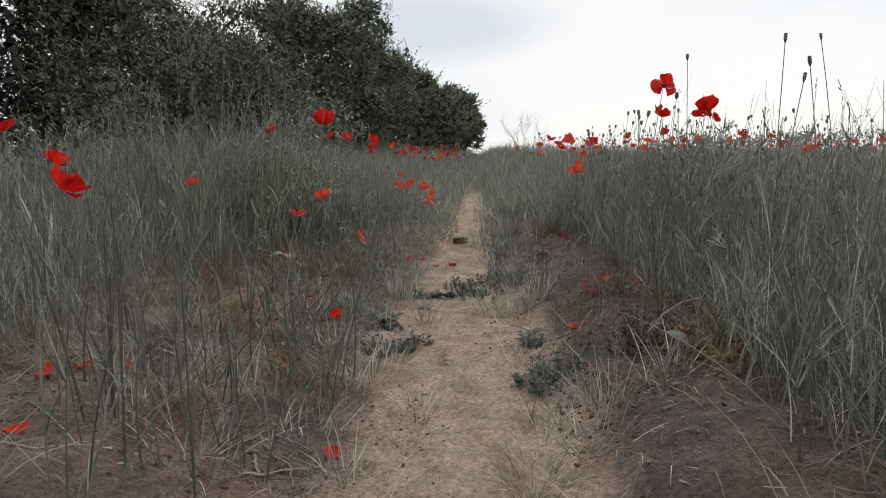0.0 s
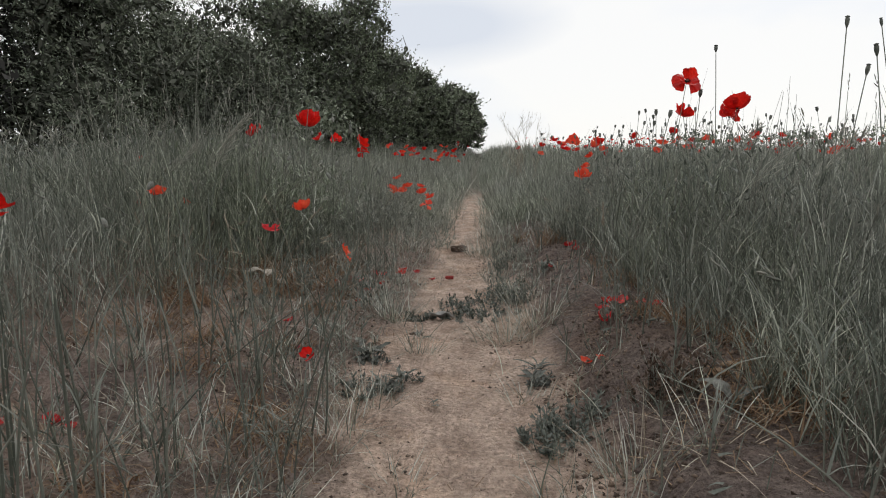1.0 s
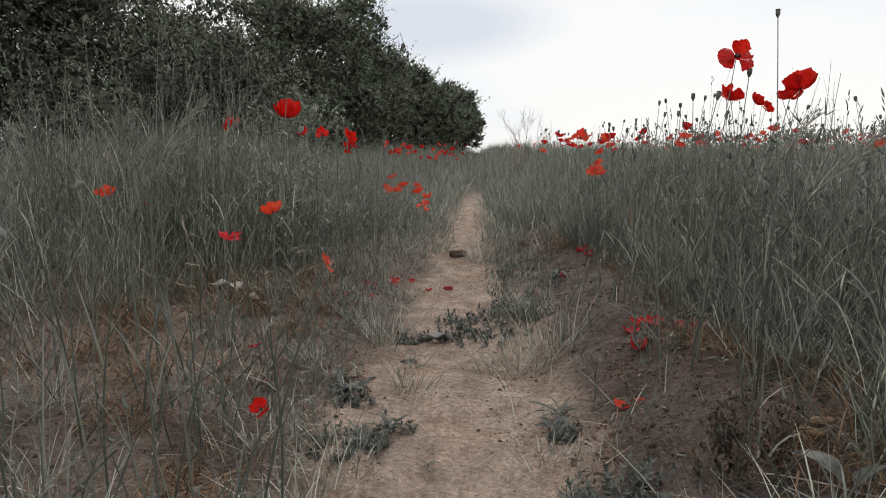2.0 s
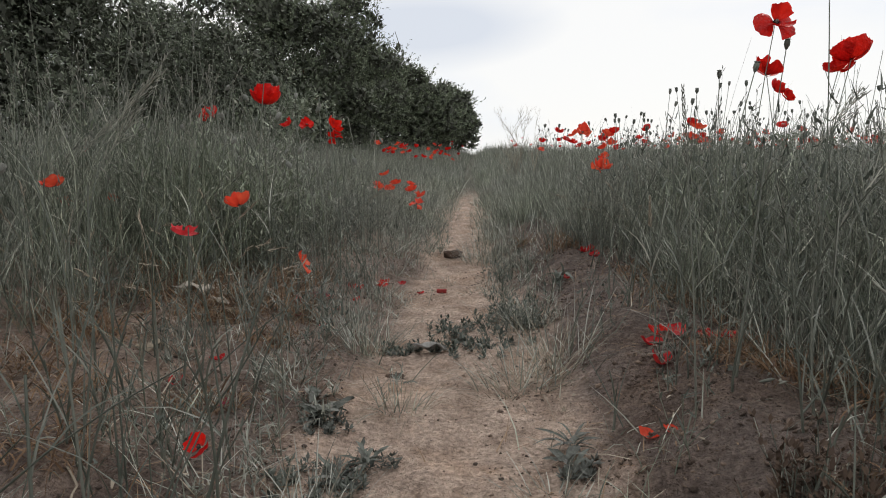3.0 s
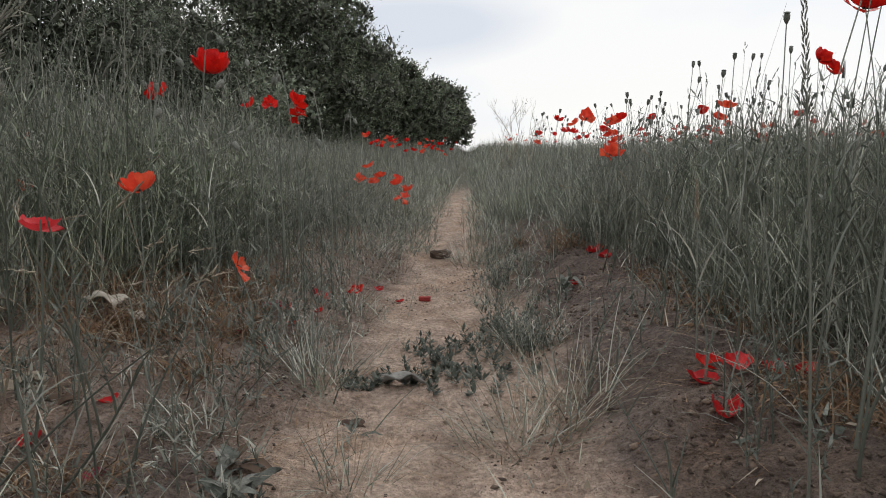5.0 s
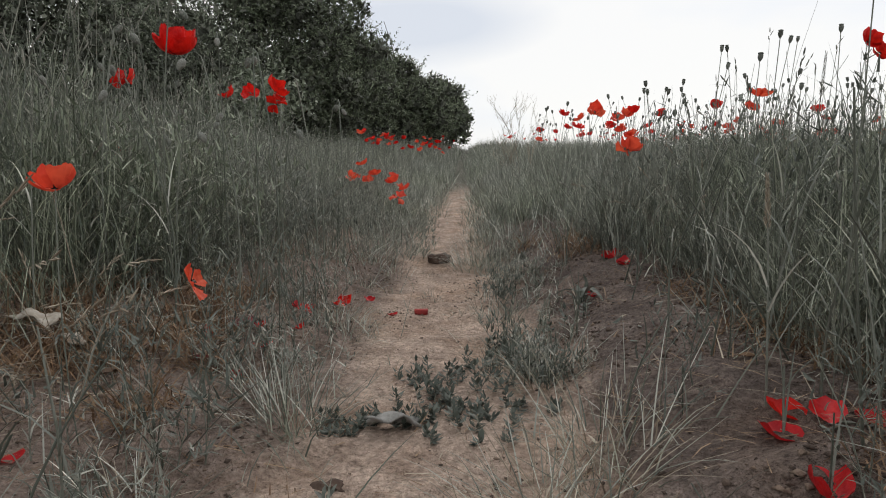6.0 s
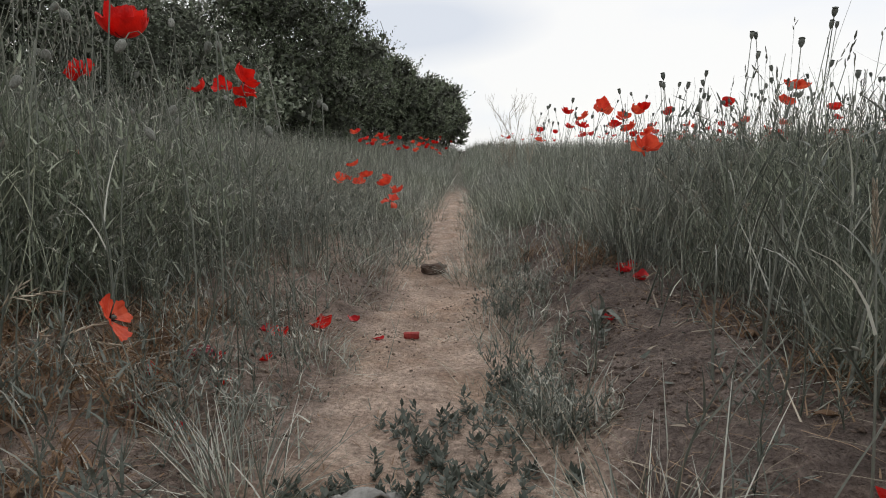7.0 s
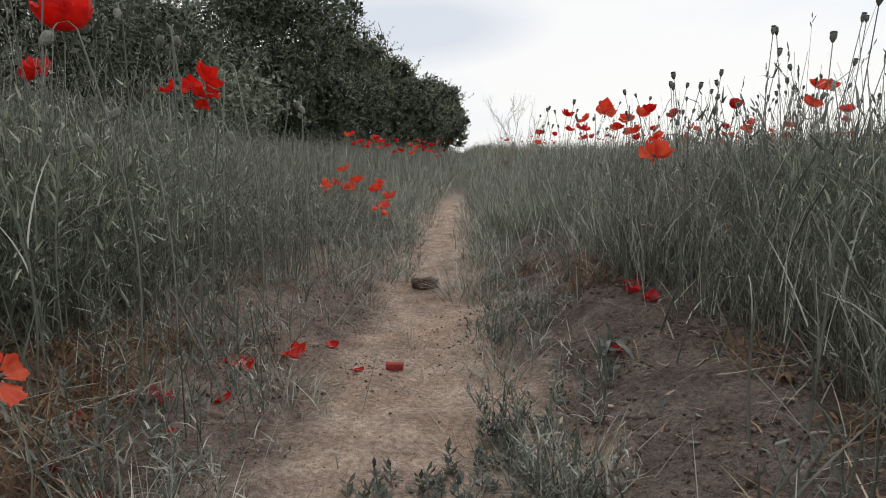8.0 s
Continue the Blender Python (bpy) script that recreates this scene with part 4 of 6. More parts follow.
def lump(name, x, y, size, mat, label, category, seed, rough=0.25, square=0.7):
    bm = bmesh.new()
    bmesh.ops.create_icosphere(bm, subdivisions=3, radius=1)
    for v in bm.verts:
        d = 1 + rough * noise.noise(v.co * 1.7 + Vector((seed, 0, 0))) + 0.5 * rough * noise.noise(v.co * 4.5 + Vector((0, seed, 0)))
        c = Vector([math.copysign(abs(q) ** square, q) for q in v.co]) * d
        v.co = (c.x * size[0] / 2, c.y * size[1] / 2, c.z * size[2] / 2)
    me = bpy.data.meshes.new(name)
    bm.to_mesh(me)
    bm.free()
    me.materials.append(mat)
    for p in me.polygons:
        p.use_smooth = True
    ob = tagged(new(name, me), label, category)
    ob.matrix_world = pose(x, y, float(height(x, y)) + size[2] * 0.36, 0, 0, seed * 17)
    return ob


lump("stone", 0.058, 2.745, (0.07, 0.05, 0.034), STONE, "dark brown crumbly stone lying on the footpath", "stone", 0.4, 0.6, 0.6)
lump("brick_chip", 0.037, 2.0, (0.032, 0.018, 0.012), CLAY, "small dark red brick chip on the footpath", "brick chip", 0.2, 0.14, 0.3)


# ---- low growth, straw and grit beside the path ----
def carpet(n, x0, x1, y0, y1, chance, h0, h1, w, mat, name, label, lean=(0.1, 0.9), curl=(0.0, 1.2), segs=3, lift=-0.004, category="grass"):
    """Loose blades or straws over a stretch of ground where chance(x, y, d) allows them."""
    x, y = scatter(n, x0, x1, y0, y1)
    d = x - path_x(y)
    ok = rng.uniform(0, 1, n) < chance(x, y, d)
    x, y = x[ok], y[ok]
    m = len(x)
    base = np.stack([x, y, height(x, y) + lift], -1)
    v, q, _ = ribbons(base, rng.uniform(0, 2 * np.pi, m), rng.uniform(h0, h1, m), rng.uniform(*lean, m), rng.uniform(*curl, m), rng.uniform(w * 0.6, w * 1.4, m), segs, 1.2, 0.6)
    return tagged(new(name, quads(name, v, q, mat)), label, category, kind="stuff")


def verge(x, y, d):
    """Where low grass grows: patchy beside the path, thick towards the tall grass, thin on the trodden sand and the bare bank."""
    patch = np.where(d > 0, sstep(0.12, 0.62, vnoise(x, y, 0.2, 51) + 0.5 * vnoise(x, y, 0.1, 52)), sstep(0.0, 0.6, vnoise(x, y, 0.28, 51) + 0.5 * vnoise(x, y, 0.1, 52)))
    side = np.where(d > 0, sstep(0.05, 0.16, d) * (1 - 0.85 * sstep(0.22, 0.3, d) * (1 - sstep(0.42, 0.62, d)) * (1 - sstep(2.0, 2.6, y))), sstep(0.06, 0.22, -d))
    far = sstep(2.9, 3.9, y)
    side = side * (1 - 0.85 * sstep(0.1, 0.2, -d) * (1 - sstep(0.45, 0.6, -d)) * sstep(1.7, 2.0, y) * (1 - sstep(2.9, 3.3, y)))
    return np.clip(side * (0.06 + 0.7 * patch * np.where(d < 0, 0.12 + 0.88 * sstep(1.3, 1.9, y), 1.0) + 0.5 * far) + 0.5 * tall_mask(x, y, 0.3), 0, 1) * np.maximum(sstep(0.02, 0.12 - 0.02 * far, np.abs(d) + 0.05 * vnoise(x, y, 0.16, 55)), 0.6 * sstep(5.5, 9, y))


def litter(x, y, d):
    return np.clip(0.10 + 0.75 * sstep(0.08, 0.3, np.abs(d)) * sstep(-0.2, 0.6, vnoise(x, y, 0.22, 61)), 0, 1)


def rim(x, y, d):
    """The foot of the tall grass."""
    t = tall_mask(x, y, 0.22)
    return np.clip(4 * t * (1 - t), 0, 1) * sstep(-0.3, 0.4, vnoise(x, y, 0.35, 63))


carpet(24000, -1.3, 0.85, -0.3, 2.8, verge, 0.02, 0.11, 0.0016, BLADE, "low_grass", "short grey-green grass in loose patches beside the footpath")
carpet(14000, -1.2, 1.0, 2.5, 6.0, verge, 0.04, 0.20, 0.003, BLADE, "low_grass", "short grey-green grass closing in on the footpath")
carpet(9000, -1.5, 1.6, 6.0, 22.0, verge, 0.08, 0.26, 0.008, BLADE, "low_grass", "short grass along the far footpath", segs=2)
carpet(9000, -1.0, 0.8, -0.2, 3.2, litter, 0.015, 0.08, 0.0014, STRAW, "straw_litter", "brown straw bits strewn over the soil", (1.25, 1.65), (-0.3, 0.5), 2, 0.003, "straw")
carpet(2600, -1.0, 0.8, -0.2, 3.2, litter, 0.03, 0.12, 0.0016, PALESTRAW, "straw_litter", "pale dry straw lying on the soil", (1.2, 1.6), (-0.3, 0.6), 3, 0.004, "straw")
carpet(7000, -1.2, 1.0, -0.2, 3.4, rim, 0.04, 0.15, 0.0018, STRAW, "dry_grass", "rusty dry grass at the foot of the green stems", (0.3, 1.3), (0.2, 1.3), 3)
carpet(800, -1.2, 1.0, -0.2, 3.4, rim, 0.06, 0.18, 0.0018, PALESTRAW, "dry_grass", "bleached bent grass at the foot of the green stems", (0.3, 1.2), (0.2, 1.4), 4)


def loose_stalks(stretches, seed):
    """Single stalks on thinly grown soil, with a few leaves each; stretches of (count, x0, x1, y0, y1, h0, h1)."""
    r = np.random.default_rng(seed)
    for count, x0, x1, y0, y1, h0, h1 in stretches:
        for _ in range(count):
            x, y = r.uniform(x0, x1), r.uniform(y0, y1)
            bent = 0.5 if r.uniform() < 0.2 else 0.0
            _, _, mids = ribbons(np.array([[0, 0, -0.008]]), r.uniform(0, 6.28, 1), r.uniform(h0, h1, 1), np.abs(r.normal(0.1, 0.13, 1)) + bent, r.normal(0.1, 0.35, 1), np.full(1, 0.002), 6)
            top = tagged(new("grass_stalk", quads("grass_stalk", *rods(mids, r.uniform(0.0011, 0.0023, 1), 5, 0.45), STALKONE)),
                         "bent grey-green stalk on thinly grown soil" if bent else "single grey-green stalk on thinly grown soil", "grass stalk", "single stalks")
            top.location = (x, y, float(height(x, y)))
            for k in r.integers(1, 6, 3):
                v, q, _ = ribbons(mids[0, k:k + 1], r.uniform(0, 6.28, 1), r.uniform(0.05, 0.14, 1), r.uniform(0.1, 0.7, 1), r.uniform(0.0, 1.6, 1), r.uniform(0.0012, 0.0030, 1), 4)
                under("blade", quads("blade", v, q, STALKONE), top)


loose_stalks([(45, -0.62, -0.12, 0.0, 0.95, 0.14, 0.36), (72, -1.0, -0.30, -0.1, 1.2, 0.16, 0.40), (50, -0.55, -0.18, 0.3, 2.4, 0.08, 0.22), (90, 0.50, 0.75, -0.1, 2.0, 0.16, 0.36),
              (22, 0.32, 0.52, 0.2, 2.4, 0.05, 0.16), (40, -0.75, -0.25, 2.3, 3.6, 0.08, 0.25)], 71)


def grit(n, x0, x1, y0, y1, s0, s1, chance, seed):
    """Soil crumbs: small uneven eight-faced lumps, sunk a little."""
    r = np.random.default_rng(seed)
    x, y = r.uniform(x0, x1, n), r.uniform(y0, y1, n)
    ok = r.uniform(0, 1, n) < chance(x, y, x - path_x(y))
    x, y = x[ok], y[ok]
    m = len(x)
    s = s0 + (s1 - s0) * r.uniform(0, 1, m) ** 3
    octa = np.array([(1, 0, 0), (-1, 0, 0), (0, 1, 0), (0, -1, 0), (0, 0, 1), (0, 0, -1)], float)
    tri = np.array([(0, 2, 4), (2, 1, 4), (1, 3, 4), (3, 0, 4), (2, 0, 5), (1, 2, 5), (3, 1, 5), (0, 3, 5)])
    p = octa[None] * r.uniform(0.35, 0.75, (m, 6, 1)) + r.normal(0, 0.16, (m, 6, 3))
    a = r.uniform(0, 6.28, m)
    ca, sa = np.cos(a)[:, None], np.sin(a)[:, None]
    p = np.stack([p[..., 0] * ca - p[..., 1] * sa, p[..., 0] * sa + p[..., 1] * ca, p[..., 2] * 0.75], -1)
    v = (p * s[:, None, None] + np.stack([x, y, height(x, y) + s * 0.12], -1)[:, None]).reshape(-1, 3)
    f = (np.arange(m)[:, None, None] * 6 + tri[None]).reshape(-1, 3)
    tagged(new("soil_crumbs", quads("soil_crumbs", v, f, GRIT, False)), "small soil crumbs and grit on the ground", "grit", kind="stuff")


grit(10000, -0.8, 0.75, -0.2, 2.8, 0.0015, 0.006, lambda x, y, d: 0.2 + 0.7 * sstep(0.1, 0.3, np.abs(d)), 81)
grit(9000, 0.26, 0.66, 0.0, 2.6, 0.002, 0.011, lambda x, y, d: sstep(-0.4, 0.5, vnoise(x, y, 0.15, 88)), 82)
grit(3500, -0.8, -0.12, 0.0, 2.8, 0.002, 0.010, lambda x, y, d: sstep(-0.4, 0.5, vnoise(x, y, 0.15, 89)), 83)


# ---- tufts and herbs that stand singly ----
def tuft(x, y, r, n, h, dry=0.4, flat=0.5, seed=1, label="", dry_mat=None):
    """A grass tuft: green blades and dry blades spraying out of one foot."""
    g = np.random.default_rng(seed)
    z0 = float(height(x, y))
    top = tagged(new("grass_tuft"), label or "grass tuft of grey-green and dry straw blades beside the footpath", "grass tuft", "grass tufts")
    top.location = (x, y, z0)
    for nm, k, mat, w in (("green_spray", int(1.3 * n * (1 - dry)), BLADE, 0.0014), ("dry_spray", int(1.5 * n * dry), dry_mat or PALESTRAW, 0.0011)):
        if k < 1:
            continue
        a = g.uniform(0, 6.28, k)
        rr = r * 0.35 * np.sqrt(g.uniform(0, 1, k))
        base = np.stack([rr * np.cos(a), rr * np.sin(a), np.zeros(k)], -1)
        base[:, 2] = height(x + base[:, 0], y + base[:, 1]) - z0 - 0.006
        low = 0.25 if nm == "dry_spray" else 0.0
        v, q, _ = ribbons(base, a + g.normal(0, 0.6, k), h * g.uniform(0.45, 1.15, k), g.uniform(0.1, 0.35 + flat, k) + low, g.uniform(-0.2, 1.0, k), w * g.uniform(0.7, 1.4, k), 4, 1.0)
        under(nm, quads(nm, v, q, mat), top)
    return top


TUFTS = [  # x, y, spread, blades, height, dry share, flatness
    (0.227, 1.142, 0.15, 95, 0.155, 1.0, 0.9), (0.29, 1.19, 0.14, 50, 0.19, 0.6, 0.5), (0.18, 1.12, 0.12, 55, 0.14, 1.0, 0.8), (0.30, 1.29, 0.12, 60, 0.18, 0.4, 0.5), (0.004, 1.016, 0.10, 80, 0.11, 0.95, 0.9), (-0.112, 1.363, 0.15, 140, 0.21, 0.1, 0.6),
    (-0.18, 1.45, 0.12, 60, 0.15, 0.4, 0.6), (-0.067, 0.705, 0.12, 80, 0.11, 0.25, 0.8), (0.02, 0.415, 0.09, 50, 0.07, 0.5, 0.9), (-0.076, 0.20, 0.10, 55, 0.10, 0.5, 0.7),
    (0.204, 0.19, 0.10, 60, 0.09, 0.6, 0.8), (-0.235, 0.393, 0.13, 60, 0.15, 0.5, 0.7), (-0.32, 0.45, 0.12, 45, 0.18, 0.4, 0.5), (-0.12, 0.50, 0.12, 60, 0.13, 0.4, 0.7),
    (-0.20, 0.72, 0.13, 70, 0.15, 0.35, 0.7), (0.24, 0.36, 0.10, 40, 0.10, 0.5, 0.8), (0.22, 0.75, 0.09, 40, 0.08, 0.4, 0.8), (-0.208, 1.128, 0.10, 40, 0.12, 0.5, 0.7),
    (0.21, 1.65, 0.12, 80, 0.10, 0.25, 0.9), (0.262, 1.50, 0.11, 70, 0.14, 0.4, 0.7), (0.006, 1.602, 0.05, 22, 0.05, 0.9, 1.0), (0.057, 2.187, 0.07, 40, 0.06, 0.6, 0.9),
    (0.158, 1.717, 0.05, 14, 0.10, 0.7, 0.4), (0.272, 1.561, 0.13, 110, 0.17, 0.35, 0.6), (0.245, 1.995, 0.12, 90, 0.11, 0.25, 0.9), (0.257, 2.474, 0.13, 90, 0.11, 0.25, 0.9),
    (0.21, 2.25, 0.10, 70, 0.09, 0.4, 0.9), (0.367, 2.812, 0.14, 80, 0.16, 0.3, 0.7), (0.245, 3.211, 0.13, 80, 0.13, 0.3, 0.8), (-0.074, 2.557, 0.10, 60, 0.09, 0.4, 0.8),
    (-0.246, 3.244, 0.14, 80, 0.16, 0.3, 0.7), (-0.10, 1.78, 0.11, 70, 0.12, 0.45, 0.8), (-0.16, 1.90, 0.12, 60, 0.11, 0.4, 0.8), (-0.15, 2.35, 0.13, 70, 0.13, 0.3, 0.7), (-0.30, 2.6, 0.14, 70, 0.18, 0.35, 0.6),
    (-0.15, 2.62, 0.22, 80, 0.17, 0.4, 0.7), (-0.20, 2.76, 0.22, 80, 0.20, 0.3, 0.5), (-0.12, 2.90, 0.2, 70, 0.16, 0.35, 0.7), (-0.19, 3.05, 0.15, 90, 0.22, 0.25, 0.5), (-0.13, 1.86, 0.11, 70, 0.13, 0.4, 0.7), (-0.07, 2.31, 0.10, 60, 0.09, 1.2, 0.8),
    (0.137, 2.0, 0.09, 50, 0.06, 1.2, 0.9), (-0.06, 2.03, 0.09, 45, 0.06, 1.2, 0.9), (-0.30, 2.55, 0.13, 60, 0.20, 0.4, 0.5), (-0.42, 2.40, 0.13, 60, 0.20, 0.4, 0.5), (0.20, 2.10, 0.10, 60, 0.16, 0.6, 0.8), (0.22, 2.6, 0.10, 60, 0.14, 0.5, 0.8),
    (0.018, 2.60, 0.05, 26, 0.05, 0.8, 0.9), (-0.45, 1.55, 0.15, 80, 0.18, 0.6, 0.8), (-0.368, 1.70, 0.14, 70, 0.16, 0.7, 0.8), (-0.34, 2.0, 0.15, 70, 0.18, 0.5, 0.7), (-0.29, 1.525, 0.13, 60, 0.15, 0.6, 0.8),
    (0.46, 0.42, 0.12, 40, 0.15, 0.5, 0.7), (0.30, 0.27, 0.12, 60, 0.12, 0.7, 0.8), (0.34, 0.40, 0.12, 60, 0.16, 0.4, 0.5), (0.20, 0.16, 0.12, 60, 0.10, 0.8, 0.8), (-0.16, 0.32, 0.16, 80, 0.15, 0.6, 0.8), (-0.30, 0.22, 0.16, 80, 0.16, 0.4, 0.6), (-0.10, 0.58, 0.14, 70, 0.13, 0.5, 0.8), (0.60, 0.9, 0.14, 50, 0.18, 0.5, 0.8), (0.64, 1.3, 0.14, 50, 0.18, 0.5, 0.8), (0.50, 2.4, 0.13, 60, 0.14, 0.7, 0.8), (0.36, 2.2, 0.10, 40, 0.12, 0.4, 0.8),
]
for i, (x, y, r, n, h, dry, flat) in enumerate(TUFTS):
    tuft(x, y, r * 1.15, int(n * 0.6) if x < -0.15 and y < 1.0 else n, h * (0.78 if y < 1.25 else 0.6), min(0.85, dry * 0.7), flat * (1.3 if y < 1.25 else 1.7), 500 + i)
spots = random.Random(45)
for i in range(26):
    y = spots.uniform(2.6, 7.5)
    side = spots.choice((-1, 1))
    tuft(float(path_x(y)) + side * spots.uniform(0.07, 0.17), y, 0.2, 55, spots.uniform(0.08, 0.17), 0.4, 0.7, 900 + i)
spots = random.Random(44)
for i in range(8):
    tuft(spots.uniform(-0.62, -0.12), spots.uniform(0.02, 1.0), 0.13, spots.randint(40, 80), spots.uniform(0.09, 0.17), 0.3, 0.7, 560 + i)
RUSTY = [(-0.455, 1.56), (-0.37, 1.70), (-0.60, 1.62), (-0.50, 1.40), (-0.34, 2.04), (-0.45, 1.94), (-0.29, 1.50), (-0.34, 1.73), (-0.42, 1.82), (-0.55, 1.75), (-0.68, 1.25), (-0.75, 0.95), (-0.62, 1.05), (-0.30, 1.32),
         (-0.52, 2.15), (-0.40, 2.5), (-0.22, 0.55), (-0.35, 0.30), (0.60, 0.92), (0.64, 1.1), (0.62, 1.32), (0.58, 1.7), (0.60, 1.5), (0.50, 2.4), (0.47, 2.33), (0.56, 2.42), (0.62, 0.62), (0.58, 0.45), (0.66, 0.8), (0.36, 2.75)]
RUSTY += [(0.60, 1.44), (0.58, 1.09), (0.61, 0.94), (0.68, 0.81), (0.69, 0.68), (0.64, 0.54), (0.55, 0.49), (0.53, 0.56), (0.52, 1.05), (0.56, 1.0), (0.63, 2.75), (0.48, 2.52), (-0.47, 1.46), (-0.42, 1.61), (-0.39, 1.46),
          (-0.36, 1.78), (-0.33, 1.58), (-0.35, 1.96), (-0.58, 1.61), (-0.64, 1.47), (-0.63, 1.21), (-0.74, 1.30), (-0.71, 1.68), (-0.68, 1.04), (-0.98, 0.85), (-0.30, 0.98), (-0.18, 0.47), (-0.26, 0.60), (-0.42, 0.75), (-0.52, 1.50), (-0.50, 0.95)]


def dry_mat(x, y, r, n, h, seed):
    """A mat of curled dry grass and withered leaves, tangled close to the ground."""
    g = np.random.default_rng(seed)
    z0 = float(height(x, y))
    top = tagged(new("dry_grass_mat"), "tangled mat of rusty withered grass at the foot of green stems", "dry grass", "mats of dry grass")
    top.location = (x, y, z0)
    for nm, k, mat, w in (("rusty_tangle", int(n * 0.75), RUST, 0.0018), ("straw_tangle", int(n * 0.25), STRAW, 0.0012)):
        a = g.uniform(0, 6.28, k)
        rr = r * np.sqrt(g.uniform(0, 1, k))
        base = np.stack([rr * np.cos(a), rr * np.sin(a), np.zeros(k)], -1)
        base[:, 2] = height(x + base[:, 0], y + base[:, 1]) - z0 + g.uniform(-0.005, 0.012, k)
        v, q, _ = ribbons(base, g.uniform(0, 6.28, k), h * g.uniform(0.5, 1.5, k), g.uniform(0.2, 1.1, k), g.uniform(0.4, 3.2, k), w * g.uniform(0.6, 1.8, k), 5, 1.6, 0.5)
        v[:, 2] = np.maximum(v[:, 2], height(x + v[:, 0], y + v[:, 1]) - z0 - 0.002)
        tagged(under(nm, quads(nm, v, q, mat), top), kind="stuff")
    return top


for i, (x, y) in enumerate(RUSTY):
    heap = -0.8 < x < -0.28 and 1.2 < y < 1.95
    dry_mat(x, y, 0.062, 130 if heap else 100, 0.075 if heap else 0.06, 700 + i)


def leaf_shape(length, width, arch, fold, seed=0):
    """A broad leaf along +x with a folded mid rib, arching over."""
    r = random.Random(seed)
    v, f = [], []
    k = 6
    for j in range(k + 1):
        s = j / k
        w = width * math.sin(math.pi * min(0.98, 0.06 + s * 0.94)) ** 0.8 / 2
        z = length * (arch * s - 1.2 * arch * s * s)
        x = length * s
        wob = r.uniform(-0.12, 0.12) * width
        for q in (-1, 0, 1):
            v.append((x, q * w + wob, z + abs(q) * fold * w + r.uniform(-0.1, 0.1) * width))
    for j in range(k):
        for q in range(2):
            i = j * 3 + q
            f.append([i, i + 1, i + 4, i + 3])
    return np.array(v), np.array(f)


def rosette(x, y, n, length, width, mats, label, rise=0.5, seed=1):
    """A ground rosette of broad leaves."""
    r = random.Random(seed)
    top = tagged(new("rosette_herb"), label, "herb", "herbs beside the path")
    top.location = (x, y, float(height(x, y)) + 0.002)
    for i in range(n):
        k = r.uniform(0.45, 0.95)
        v, f = leaf_shape(length * k, width * k * r.uniform(0.45, 0.9), r.uniform(0.2, 0.9) * rise, r.uniform(0.1, 0.6), seed * 50 + i)
        m = Euler((r.uniform(-0.4, 0.4), -r.uniform(0.0, 1.0) * rise, i * 2.4 + r.uniform(-0.3, 0.3))).to_matrix()
        ob = under("leaf", quads("leaf", v, f, r.choice(mats)), top)
        ob.rotation_euler = m.to_euler()
        ob.location = (r.uniform(-0.008, 0.008), r.uniform(-0.008, 0.008), r.uniform(0.0, 0.012))
    return top


rosette(-0.12, 0.97, 22, 0.060, 0.024, [PALEHERB, PALEHERB, HERB], "downy grey rosette with pale upturned leaves on the soil", 0.6, 3)
rosette(-0.135, 1.04, 16, 0.052, 0.019, [PALEHERB, HERB, DEADHERB], "small downy rosette with withered leaves", 0.5, 4)
rosette(0.259, 0.872, 18, 0.058, 0.011, [HERB, PALEHERB, PALEHERB], "spiky grey-green herb with narrow leaves and a withered one", 0.65, 5)
rosette(0.25, 0.83, 6, 0.055, 0.026, [PALEHERB, DEADHERB], "withered pale leaves lying on the path edge", 0.2, 6)
rosette(0.25, 0.80, 9, 0.045, 0.016, [HERB, PALEHERB], "small grey herb with narrow leaves", 0.8, 10)
rosette(0.38, 1.87, 9, 0.07, 0.03, [HERB], "broad-leaved grey-green seedling on the bare bank", 1.3, 11)
rosette(0.395, 1.91, 5, 0.08, 0.03, [HERB], "broad-leaved grey-green seedling on the bare bank", 1.6, 12)
rosette(-0.05, 0.78, 18, 0.05, 0.012, [HERB, PALEHERB], "low spiky grey herb beside the footpath", 0.7, 13)
rosette(-0.02, 0.82, 18, 0.05, 0.012, [HERB, HERB, PALEHERB], "low spiky grey herb beside the footpath", 0.7, 14)
rosette(-0.01, 1.14, 7, 0.032, 0.012, [HERB, PALEHERB], "tiny withered herb on the footpath", 0.8, 15)
rosette(0.05, 0.70, 6, 0.026, 0.010, [HERB], "tiny dark seedling on the footpath", 0.9, 16)
rosette(0.52, 0.50, 6, 0.06, 0.03, [PALEHERB], "pale broad leaf pair beside dead stalks", 0.9, 19)


